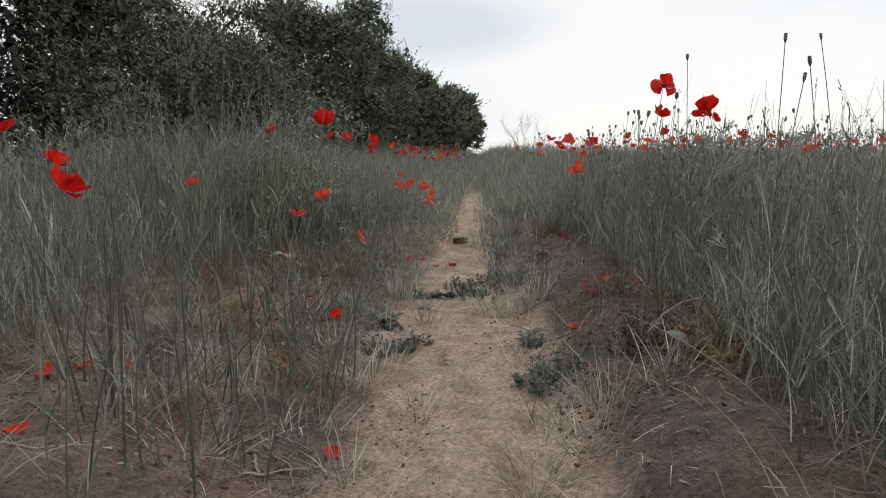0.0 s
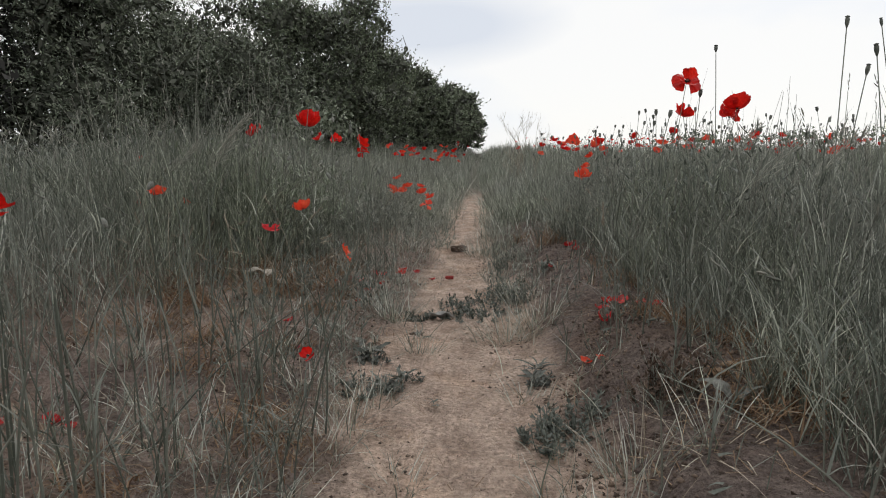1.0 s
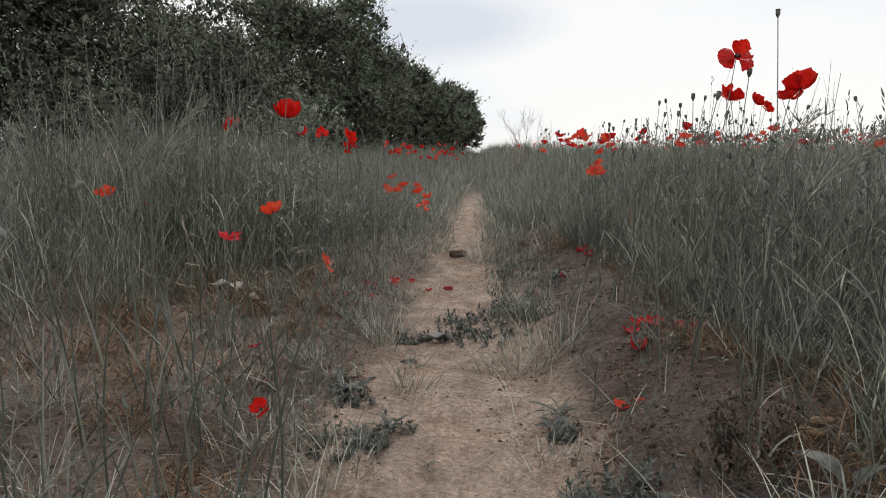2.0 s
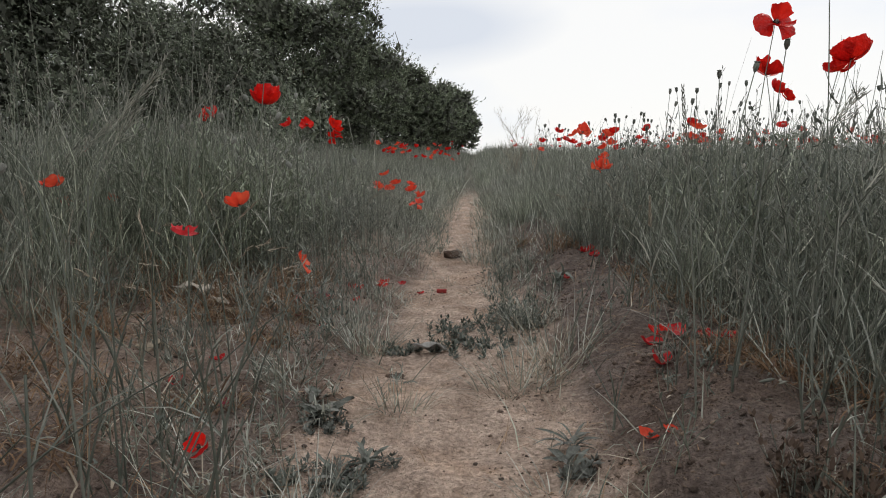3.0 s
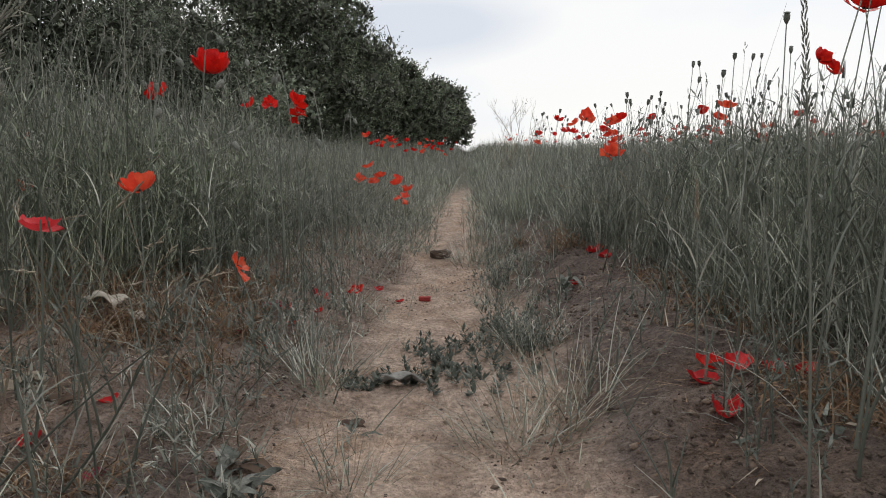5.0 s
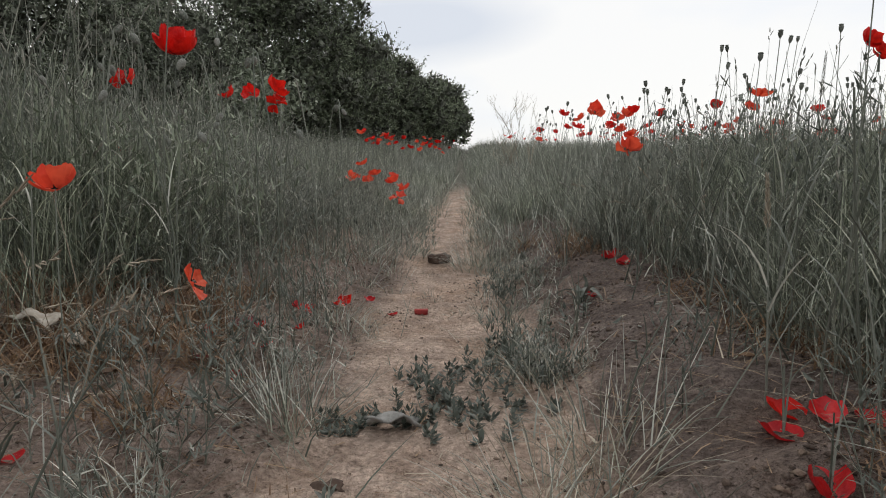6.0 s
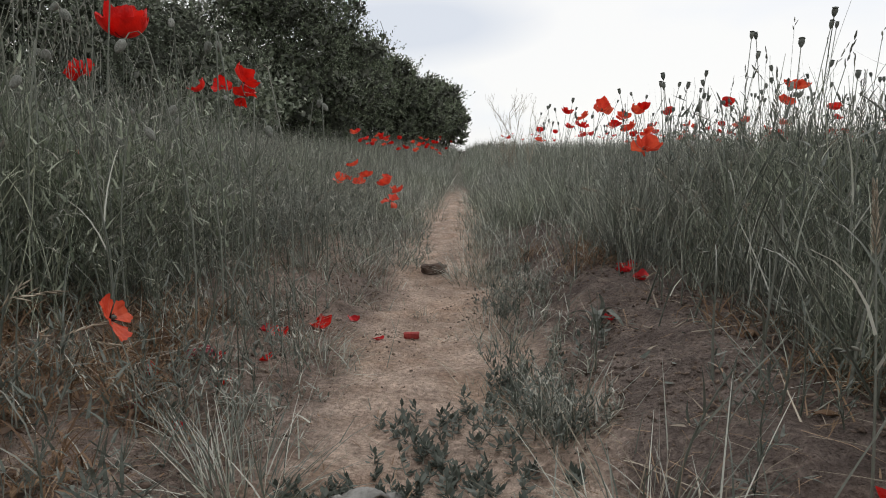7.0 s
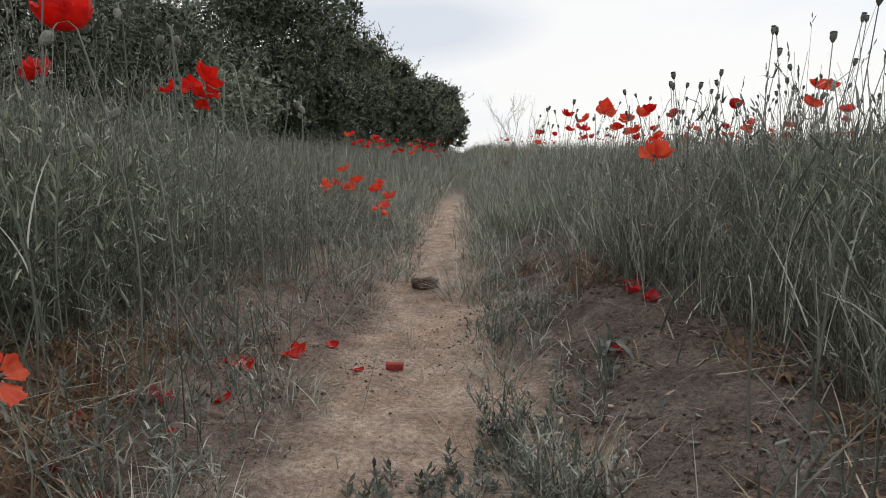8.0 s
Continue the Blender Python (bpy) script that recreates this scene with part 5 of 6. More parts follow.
def creeper(x, y, shoots, reach, h, seed, mat=None, label="", name="creeping_herb", leaf=1.0, squash=0.55):
    """A creeping herb: short upright shoots with small pointed leaves in whorls."""
    g = np.random.default_rng(seed)
    z0 = float(height(x, y))
    top = tagged(new(name), label or "low creeping herb with small dark grey-green leaves on the footpath", "herb", "small herbs by the path")
    top.location = (x, y, z0)
    a = g.uniform(0, 6.28, shoots)
    r = reach * np.sqrt(g.uniform(0, 1, shoots))
    base = np.stack([r * np.cos(a), squash * r * np.sin(a), np.zeros(shoots)], -1)
    base[:, 2] = height(x + base[:, 0], y + base[:, 1]) - z0 - 0.003
    hh = h * g.uniform(0.4, 1.2, shoots)
    _, _, mids = ribbons(base, a + g.normal(0, 0.8, shoots), hh, g.uniform(0.1, 0.9, shoots), g.uniform(-0.5, 0.3, shoots), np.full(shoots, 0.001), 5)
    tagged(under("stem_mass", quads("stem_mass", *rods(mids, np.full(shoots, 0.0009), 4, 0.4), STALK), top), kind="stuff")
    vs = []
    for lev in range(1, 6):
        for q in range(3):
            at = mids[:, lev]
            az = g.uniform(0, 6.28, shoots)
            el = g.uniform(0.1, 0.9, shoots) + (0.4 if lev == 5 else 0)
            w = np.stack([np.cos(az) * np.cos(el), np.sin(az) * np.cos(el), np.sin(el)], -1)
            sd = np.stack([-np.sin(az), np.cos(az), np.zeros(shoots)], -1)
            up = np.cross(w, sd)
            L = (leaf * g.uniform(0.010, 0.019, shoots))[:, None]
            vs.append(np.stack([at, at + w * L * 0.55 - sd * L * 0.2 - up * L * 0.08, at + w * L, at + w * L * 0.55 + sd * L * 0.2 - up * L * 0.08], 1))
    v = np.concatenate(vs).reshape(-1, 3)
    tagged(under("foliage", quads("foliage", v, np.arange(len(v)).reshape(-1, 4), mat or CREEP, False), top), kind="stuff")


for i, (x, y, k, r, h) in enumerate([(0.085, 1.42, 34, 0.075, 0.04), (0.02, 1.38, 22, 0.06, 0.035), (0.13, 1.50, 26, 0.06, 0.045), (0.19, 1.60, 24, 0.06, 0.05), (0.21, 1.40, 14, 0.05, 0.03), (0.17, 1.36, 12, 0.05, 0.028),
                                      (-0.03, 1.36, 16, 0.05, 0.03), (0.075, 1.56, 14, 0.05, 0.045), (0.14, 1.30, 8, 0.05, 0.025), (0.24, 1.70, 18, 0.06, 0.05), (0.33, 1.78, 8, 0.05, 0.06)]):
    creeper(x, y, max(5, int(k * 0.6)), r * 1.15, h * 0.68, 600 + i, leaf=0.95)


for i, (x, y, k, r, h, mat, leaf, label) in enumerate([
        (0.255, 0.54, 26, 0.05, 0.042, HERB, 0.85, "bushy grey-green herb at the edge of the footpath"), (0.29, 0.60, 22, 0.05, 0.045, HERB, 0.85, "bushy grey-green herb at the edge of the footpath"),
        (0.235, 0.585, 16, 0.04, 0.035, HERB, 0.8, "bushy grey-green herb at the edge of the footpath"), (0.44, 0.58, 44, 0.05, 0.07, DEADHERB, 0.75, "dead brown herb clump on the bank"),
        (0.47, 0.62, 36, 0.05, 0.065, DEADHERB, 0.75, "dead brown herb clump on the bank"), (-0.03, 0.80, 22, 0.06, 0.018, PALEHERB, 0.8, "low grey matted herb beside the footpath"),
        (-0.09, 0.76, 20, 0.06, 0.018, HERB, 0.8, "low grey matted herb beside the footpath"), (0.255, 0.80, 8, 0.02, 0.02, PALEHERB, 0.9, "small grey herb with narrow leaves"), (-0.10, 0.93, 12, 0.04, 0.018, PALEHERB, 0.8, "low grey matted herb beside the footpath")]):
    creeper(x, y, k, r, h, 640 + i, mat, label, "bushy_herb", leaf, 0.8)


def curled_sheet(name, x, y, length, width, bend, thick, mat, label, category, yaw, lift=0.0, seed=0):
    """A thin curled scrap with thickness and a ragged rim."""
    r = random.Random(seed)
    nu, nv = 10, 6
    topv, f = [], []
    for j in range(nv + 1):
        for i in range(nu + 1):
            u, w = i / nu - 0.5, j / nv - 0.5
            rag = 1 + (0.12 * math.sin(13 * w + seed) if i in (0, nu) else 0) + (r.uniform(-0.1, 0.1) if j in (0, nv) else 0)
            topv.append((u * length * rag, w * width * rag, bend * length * (0.25 - u * u) - bend * 1.5 * width * w * w + 0.006 * math.sin(9 * u + 5 * w + seed) * width / 0.04))
    n = len(topv)
    v = topv + [(a, b, c - thick) for a, b, c in topv]
    idx = lambda i, j: j * (nu + 1) + i
    for j in range(nv):
        for i in range(nu):
            q = [idx(i, j), idx(i + 1, j), idx(i + 1, j + 1), idx(i, j + 1)]
            f.append(q)
            f.append([k + n for k in q[::-1]])
    for i in range(nu):
        f.append([idx(i + 1, 0), idx(i, 0), idx(i, 0) + n, idx(i + 1, 0) + n])
        f.append([idx(i, nv), idx(i + 1, nv), idx(i + 1, nv) + n, idx(i, nv) + n])
    for j in range(nv):
        f.append([idx(0, j), idx(0, j + 1), idx(0, j + 1) + n, idx(0, j) + n])
        f.append([idx(nu, j + 1), idx(nu, j), idx(nu, j) + n, idx(nu, j + 1) + n])
    v = np.array(v)
    ob = tagged(new(name, quads(name, v, np.array(f), mat)), label, category)
    ob.matrix_world = pose(x, y, float(height(x, y)) - v[:, 2].min() - 0.002 + lift, 0, 0, yaw)
    return ob


curled_sheet("bark_scrap", 0.035, 1.345, 0.064, 0.036, 0.3, 0.003, SLATE, "pale grey curled bark scrap lying among the creeping herb", "bark scrap", 8, 0.004, 2).matrix_world @= pose(0, 0, 0.003, -26, 4, 0)
curled_sheet("dry_leaf", -0.025, 1.20, 0.034, 0.018, 0.35, 0.001, STONE, "curled dry brown leaf on the footpath", "dry leaf", 15, 0.0, 3)
curled_sheet("dry_leaf", -0.30, 1.74, 0.05, 0.03, 0.4, 0.001, PLUM, "dark withered purple leaf on the soil", "dry leaf", 40, 0.004, 4)
curled_sheet("dry_leaf", -0.42, 1.16, 0.05, 0.03, 0.12, 0.001, DEADHERB, "brown withered leaf on bare soil", "dry leaf", -20, 0.0, 5)
curled_sheet("dry_leaf", -0.545, 1.50, 0.11, 0.034, 0.3, 0.002, BLEACHED, "bleached curled dead leaf lying on rusty grass", "dry leaf", -25, 0.035, 9)
curled_sheet("dry_leaf", -0.47, 1.47, 0.06, 0.022, 0.5, 0.002, BLEACHED, "bleached curled dead leaf lying on rusty grass", "dry leaf", -40, 0.02, 12)
curled_sheet("dry_leaf", -0.50, 1.20, 0.06, 0.035, 0.15, 0.001, PALESTRAW, "pale withered leaf on bare soil", "dry leaf", 60, 0.0, 10)
spots = random.Random(91)
for i in range(46):
    x, y = (spots.uniform(-0.72, -0.26), spots.uniform(1.2, 1.95)) if i < 30 else (spots.uniform(0.5, 0.7), spots.uniform(0.5, 1.7))
    curled_sheet("dry_leaf", x, y, spots.uniform(0.018, 0.042), spots.uniform(0.008, 0.018), spots.uniform(0.2, 0.6), 0.0008, spots.choice((RUST, RUST, STRAW, DEADHERB)),
                 "curled rusty dead leaf caught in dry grass", "dry leaf", spots.uniform(0, 360), spots.uniform(0.0, 0.02), 100 + i).matrix_world @= pose(0, 0, 0, spots.uniform(-25, 25), spots.uniform(-20, 20), 0)
curled_sheet("root_scrap", 0.54, 0.63, 0.04, 0.014, 0.25, 0.005, STRAW, "brown dry root scrap on the bank", "root scrap", -25, 0.0, 6)
curled_sheet("root_scrap", 0.57, 0.65, 0.035, 0.012, 0.25, 0.005, STRAW, "brown dry root scrap on the bank", "root scrap", 10, 0.0, 7)


# ---- taller single plants ----
def plume(x, y, tip, lean_to, seed, mat=None, label="", n=46, size=0.16, thick=0.0014):
    """A feathery grass plume on a bent stem."""
    g = np.random.default_rng(seed)
    z0 = float(height(x, y))
    top = tagged(new("plume_grass"), label or "feathery pale grass plume bending over the field", "plume grass", "single tall grasses")
    top.location = (x, y, z0)
    end = np.array(tip) - [x, y, z0]
    t = np.linspace(0, 1, 10)[:, None]
    mids = np.array([0, 0, -0.01]) + (end + [0, 0, 0.01]) * t + np.array([-lean_to[0], -lean_to[1], 0.05]) * (np.sin(t * math.pi) * 0.5)
    under("stem", quads("stem", *rods(mids[None], np.array([thick]), 5, 0.6), STALK), top)
    s = g.uniform(0.0, 1.0, n) ** 0.8
    along = (mids[-1] - mids[-3])
    along = along / np.linalg.norm(along)
    at = mids[-1] + along * ((s - 0.95) * size)[:, None]
    az = math.atan2(lean_to[1], lean_to[0]) + g.normal(0, 0.4, n)
    tilt = math.acos(min(1.0, max(-1.0, along[2])))
    v, q, m2 = ribbons(at, az, size * g.uniform(0.3, 0.7, n) * (1.15 - s), np.abs(g.normal(tilt * 0.6, 0.16, n)), g.uniform(0.2, 0.9, n), g.uniform(0.0010, 0.0017, n), 4, 1.2)
    grain_at = m2[:, 2:].reshape(-1, 3)
    k = len(grain_at)
    d = np.repeat(m2[:, -1] - m2[:, 1], 3, 0) + g.normal(0, 0.004, (k, 3))
    d /= np.linalg.norm(d, axis=1, keepdims=True) + 1e-9
    under("plume", quads("plume", *merge([(v, q), lobes(grain_at, d, g.uniform(0.008, 0.018, k), g.uniform(0.0006, 0.0012, k))]), mat or PLUME), top)
    return top


def spike(x, y, h, lean, seed, label="", size=0.10, mat=None, rad=0.0034):
    """A grass with one dense upright ear."""
    g = np.random.default_rng(seed)
    z0 = float(height(x, y))
    top = tagged(new("spike_grass"), label or "single grass stem with a dense upright ear", "spike grass", "single tall grasses")
    top.location = (x, y, z0)
    _, _, mids = ribbons(np.array([[0, 0, -0.01]]), np.array([g.uniform(0, 6.28)]), np.array([h]), np.array([lean]), np.array([lean]), np.array([0.002]), 8)
    under("stem", quads("stem", *rods(mids, np.array([0.0015]), 5, 0.4), STALK), top)
    ax = mids[0, -1] - mids[0, -2]
    ax /= np.linalg.norm(ax)
    n = 70
    s = np.linspace(0, 1, n)
    a = np.arange(n) * 2.4
    out = np.stack([np.cos(a), np.sin(a), np.zeros(n)], -1)
    base = mids[0, -1] - ax * 0.02 + ax * (s * size)[:, None] + out * 0.001
    d = ax + out * (0.42 * (1 - 0.6 * s))[:, None]
    d /= np.linalg.norm(d, axis=1, keepdims=True)
    under("ear", quads("ear", *lobes(base, d, rad * g.uniform(3.4, 5.0, n) * (1.1 - 0.5 * s), np.full(n, rad * 0.36)), mat or EAR), top)
    v, q, _ = ribbons(mids[0, [2, 4, 5]], g.uniform(0, 6.28, 3), g.uniform(0.08, 0.16, 3), g.uniform(0.2, 0.6, 3), g.uniform(0.3, 1.2, 3), np.full(3, 0.0024), 5)
    under("blade", quads("blade", v, q, BLADE), top)
    return top


plume(-0.60, 1.16, (-0.455, 1.18, 0.56), (0.16, 0.03), 1, n=34, size=0.16)
plume(-0.62, 1.22, (-0.50, 1.20, 0.50), (0.13, 0.02), 2, n=24, size=0.13)
plume(-0.85, 1.5, (-0.75, 1.55, 0.50), (0.12, 0.04), 3)
plume(-1.3, 2.3, (-1.2, 2.3, 0.62), (0.12, 0.0), 4)
plume(0.86, 1.0, (0.95, 1.02, 0.50), (0.16, 0.03), 5, label="arching grass plume against the sky", n=30)
plume(0.80, 1.3, (0.88, 1.32, 0.54), (0.14, 0.0), 6, label="arching grass plume against the sky", n=30)
plume(0.7, 0.95, (0.80, 0.97, 0.48), (0.15, -0.02), 7, label="arching grass plume against the sky", n=26)
spike(0.42, 0.84, 0.36, 0.06, 1, "tall dark grass spike standing beside the bare bank", rad=0.0019)
spike(0.47, 1.23, 0.23, 0.08, 2, "bleached pale grass ear at the field's edge", 0.06, PALESTRAW, 0.0019)
for i, (x, y, h) in enumerate([(-0.55, 1.5, 0.36), (-0.42, 1.72, 0.33), (-0.70, 1.9, 0.38), (-0.62, 2.3, 0.36), (-0.9, 1.2, 0.38), (0.63, 1.55, 0.34), (0.72, 0.9, 0.36), (0.75, 1.7, 0.4), (0.66, 2.0, 0.36), (-0.8, 0.95, 0.38), (0.9, 1.5, 0.4), (0.58, 0.75, 0.33)]):
    spike(x, y, h, 0.1, 20 + i, rad=0.0016, size=0.07)

# nodding and upright buds near the large poppies
for x, y, z in [(-0.40, 1.95, 0.62), (-0.36, 1.75, 0.55), (-0.30, 1.90, 0.58), (-0.27, 2.1, 0.55), (-0.52, 1.75, 0.60), (-0.60, 1.85, 0.56), (-0.66, 1.7, 0.52), (-0.44, 1.62, 0.48), (-0.22, 2.3, 0.50), (-0.36, 2.3, 0.56),
                (-0.48, 2.2, 0.46), (-0.33, 1.85, 0.46), (-0.25, 1.95, 0.43), (-0.42, 1.8, 0.42), (-0.55, 1.9, 0.64), (-0.46, 1.85, 0.66), (-0.34, 2.0, 0.60), (-0.72, 2.0, 0.58), (-0.24, 2.5, 0.53), (-0.62, 0.75, 0.36), (-0.78, 0.75, 0.47), (-0.85, 0.85, 0.40), (-0.58, 1.0, 0.42)]:
    z0 = float(height(x, y))
    bx, by = random.uniform(-0.05, 0.05), random.uniform(-0.04, 0.04)
    bud(z - z0, (bx, by), random.uniform(0.009, 0.012)).location = (x - bx, y - by, z0)


def dry_shrub(x, y, h, seed):
    """A bare pale twiggy shrub against the sky."""
    r = random.Random(seed)
    z0 = float(height(x, y))
    top = tagged(new("bare_shrub"), "thin bare pale twiggy shrub in the field", "shrub")
    top.location = (x, y, z0)
    lines = []

    def grow(p, d, ln, rad, lev):
        k = 5
        pts = [p]
        for _ in range(k - 1):
            d = (d + Vector((r.uniform(-0.18, 0.18), r.uniform(-0.18, 0.18), 0.05))).normalized()
            pts.append(pts[-1] + d * (ln / (k - 1)))
        lines.append(([tuple(q) for q in pts], rad))
        if lev < 4:
            for _ in range(3 if lev else 5):
                b = pts[r.randint(1, k - 1)]
                nd = (d + Vector((r.uniform(-0.9, 0.9), r.uniform(-0.9, 0.9), r.uniform(-0.1, 0.5)))).normalized()
                grow(b, nd, ln * r.uniform(0.5, 0.7), rad * 0.7, lev + 1)
    grow(Vector((0, 0, -0.02)), Vector((0, 0, 1)), h * 0.55, 0.0035, 0)
    grow(Vector((0.03, 0, -0.02)), Vector((0.25, 0, 1)), h * 0.5, 0.003, 0)
    grow(Vector((-0.03, 0, -0.02)), Vector((-0.3, 0, 1)), h * 0.45, 0.003, 0)
    pc = [rods(np.array([p]), np.array([rad]), 4, 0.4) for p, rad in lines]
    under("stem", quads("stem", *merge(pc[:1]), PALESTRAW), top)
    under("twig_mass", quads("twig_mass", *merge(pc[1:]), PALESTRAW), top)


dry_shrub(0.78, 7.2, 0.85, 4)


def hedge_weeds(n, seed):
    """Rank weeds and leafy stems between the grass and the hedge."""
    g = np.random.default_rng(seed)
    y = g.uniform(2.0, 8.5, n)
    x = -1.15 - 0.12 * y - np.abs(g.normal(0, 0.7, n)) * np.interp(y, [2, 8], [1.3, 0.5])
    base = np.stack([x, y, height(x, y) - 0.01], -1)
    h = g.uniform(0.16, 0.38, n) * (1 + 0.3 * vnoise(x, y, 0.7, 91))
    _, _, mids = ribbons(base, g.uniform(0, 6.28, n), h, np.abs(g.normal(0.08, 0.12, n)), g.normal(0.2, 0.3, n), np.full(n, 0.003), 5)
    tagged(new("hedge_weeds", quads("hedge_weeds", *rods(mids, np.full(n, 0.002), 3, 0.5), STALK)), "rank weed stems below the hedge", "weeds", kind="stuff")
    pc = []
    for k in range(9):
        at = mids[np.arange(n), g.integers(1, 6, n)]
        pc.append(ribbons(at, g.uniform(0, 6.28, n), g.uniform(0.04, 0.13, n), g.uniform(0.4, 1.2, n), g.uniform(0.1, 1.2, n), g.uniform(0.006, 0.014, n), 3, 1.0, 0.5)[:2])
    tagged(new("weed_foliage", quads("weed_foliage", *merge(pc), HERB)), "grey-green leaves of rank weeds below the hedge", "weeds", kind="stuff")
    tip = mids[:, -1]
    pc = []
    for k in range(3):
        pc.append(ribbons(tip, g.uniform(0, 6.28, n), g.uniform(0.05, 0.12, n), g.uniform(0.0, 0.5, n), g.uniform(0.5, 1.6, n), np.full(n, 0.004), 3)[:2])
    tagged(new("weed_ear_mass", quads("weed_ear_mass", *merge(pc), EAR)), "pale drooping panicles of tall weeds", "weeds", kind="stuff")


hedge_weeds(650, 5)


def forbs(n, place, h0, h1, seed, mat, wide=1.0):
    """Leafy weeds mixed into the grass: thin stems with many small curled leaves."""
    g = np.random.default_rng(seed)
    x, y = place(g, n)
    base = np.stack([x, y, height(x, y) - 0.008], -1)
    tall = np.clip(0.3 + 1.4 * (np.abs(x - path_x(y)) - 0.28), 0.3, 1.0) if h1 > 0.2 else 1.0
    _, _, mids = ribbons(base, g.uniform(0, 6.28, n), g.uniform(h0, h1, n) * tall, np.abs(g.normal(0.08, 0.14, n)), g.normal(0.1, 0.35, n), np.full(n, 0.002), 6)
    tagged(new("field_weeds", quads("field_weeds", *rods(mids, np.full(n, 0.0011), 3, 0.5), STALK)), "thin leafy weed stems among the grass", "weeds", kind="stuff")
    pc = []
    for k in range(12):
        t = g.uniform(0.3, 5.99, n)
        lo = t.astype(int)
        at = mids[np.arange(n), lo] * (1 - (t - lo))[:, None] + mids[np.arange(n), lo + 1] * (t - lo)[:, None]
        pc.append(ribbons(at, g.uniform(0, 6.28, n), g.uniform(0.012, 0.05, n), g.uniform(0.2, 1.3, n), g.uniform(-0.3, 1.6, n), g.uniform(0.0016, 0.005, n) * wide, 3, 1.3, 0.5)[:2])
    tagged(new("weed_foliage", quads("weed_foliage", *merge(pc), mat)), "small curled grey-green weed leaves among the grass", "weeds", kind="stuff")


forbs(600, lambda g, n: (path_x(2.0) - 0.45 - np.abs(g.normal(0, 0.55, n)), g.uniform(1.75, 3.8, n)), 0.14, 0.40, 31, BLADE, 0.7)
forbs(500, lambda g, n: (path_x(2.0) + 0.52 + np.abs(g.normal(0, 0.5, n)), g.uniform(0.5, 4.0, n)), 0.14, 0.40, 32, BLADE, 0.7)
forbs(110, lambda g, n: (path_x(2.0) - 0.25 - np.abs(g.normal(0, 0.2, n)), g.uniform(0.2, 3.2, n)), 0.03, 0.09, 33, BLADE, 0.45)
forbs(50, lambda g, n: (path_x(2.0) + 0.18 + np.abs(g.normal(0, 0.06, n)), g.uniform(1.5, 3.2, n)), 0.02, 0.06, 34, BLADE, 0.45)
forbs(380, lambda g, n: (path_x(2.0) - 0.60 - np.abs(g.normal(0, 0.35, n)), g.uniform(1.7, 3.0, n)), 0.20, 0.46, 36, PLUME, 0.8)
forbs(300, lambda g, n: (path_x(3.4) - 0.30 - np.abs(g.normal(0, 0.5, n)), g.uniform(3.0, 4.6, n)), 0.18, 0.46, 37, PLUME, 0.8)
forbs(260, lambda g, n: (-0.50 - np.abs(g.normal(0, 0.3, n)), g.uniform(1.75, 2.9, n)), 0.20, 0.44, 38, POPPYLEAF, 1.25)
forbs(120, lambda g, n: (0.72 + np.abs(g.normal(0, 0.3, n)), g.uniform(1.1, 2.9, n)), 0.22, 0.40, 39, POPPYLEAF, 1.1)
forbs(220, lambda g, n: (path_x(2.0) + 0.60 + np.abs(g.normal(0, 0.5, n)), g.uniform(1.0, 3.5, n)), 0.22, 0.36, 35, BLADE, 0.7)


def fork_weeds(n, place, h0, h1, seed, mat=None, sprawl=0.0, broad=1.0):
    """Thin branching weeds with forked bare twigs and a few small leaves."""
    g = np.random.default_rng(seed)
    x, y = place(g, n)
    base = np.stack([x, y, height(x, y) - 0.008], -1)
    h = g.uniform(h0, h1, n)
    _, _, mids = ribbons(base, g.uniform(0, 6.28, n), h, np.abs(g.normal(0.15, 0.25, n)) + sprawl * g.uniform(0.4, 1.2, n), g.normal(0.1, 0.5, n), np.full(n, 0.002), 5)
    pc, lf = [rods(mids, g.uniform(0.0009, 0.0015, n), 3, 0.5)], []
    for k in range(6):
        at = mids[np.arange(n), g.integers(1, 5, n)]
        _, _, m2 = ribbons(at, g.uniform(0, 6.28, n), h * g.uniform(0.2, 0.5, n), g.uniform(0.3, 1.0, n), g.normal(0, 0.5, n), np.full(n, 0.002), 3)
        pc.append(rods(m2, np.full(n, 0.0007), 3, 0.5))
        for j in (1, 2, 3, 3):
            lf.append(ribbons(m2[:, j], g.uniform(0, 6.28, n), broad * g.uniform(0.008, 0.026, n), g.uniform(0.2, 1.4, n), g.uniform(-0.5, 1.2, n), broad * g.uniform(0.0012, 0.0036, n), 2, 1.0, 0.5)[:2])
    tagged(new("branching_weeds", quads("branching_weeds", *merge(pc), STALK)), "thin forked weed stems leaning in all directions", "weeds", kind="stuff")
    tagged(new("weed_foliage", quads("weed_foliage", *merge(lf), mat or HERB)), "small dull leaves on forked weed stems", "weeds", kind="stuff")


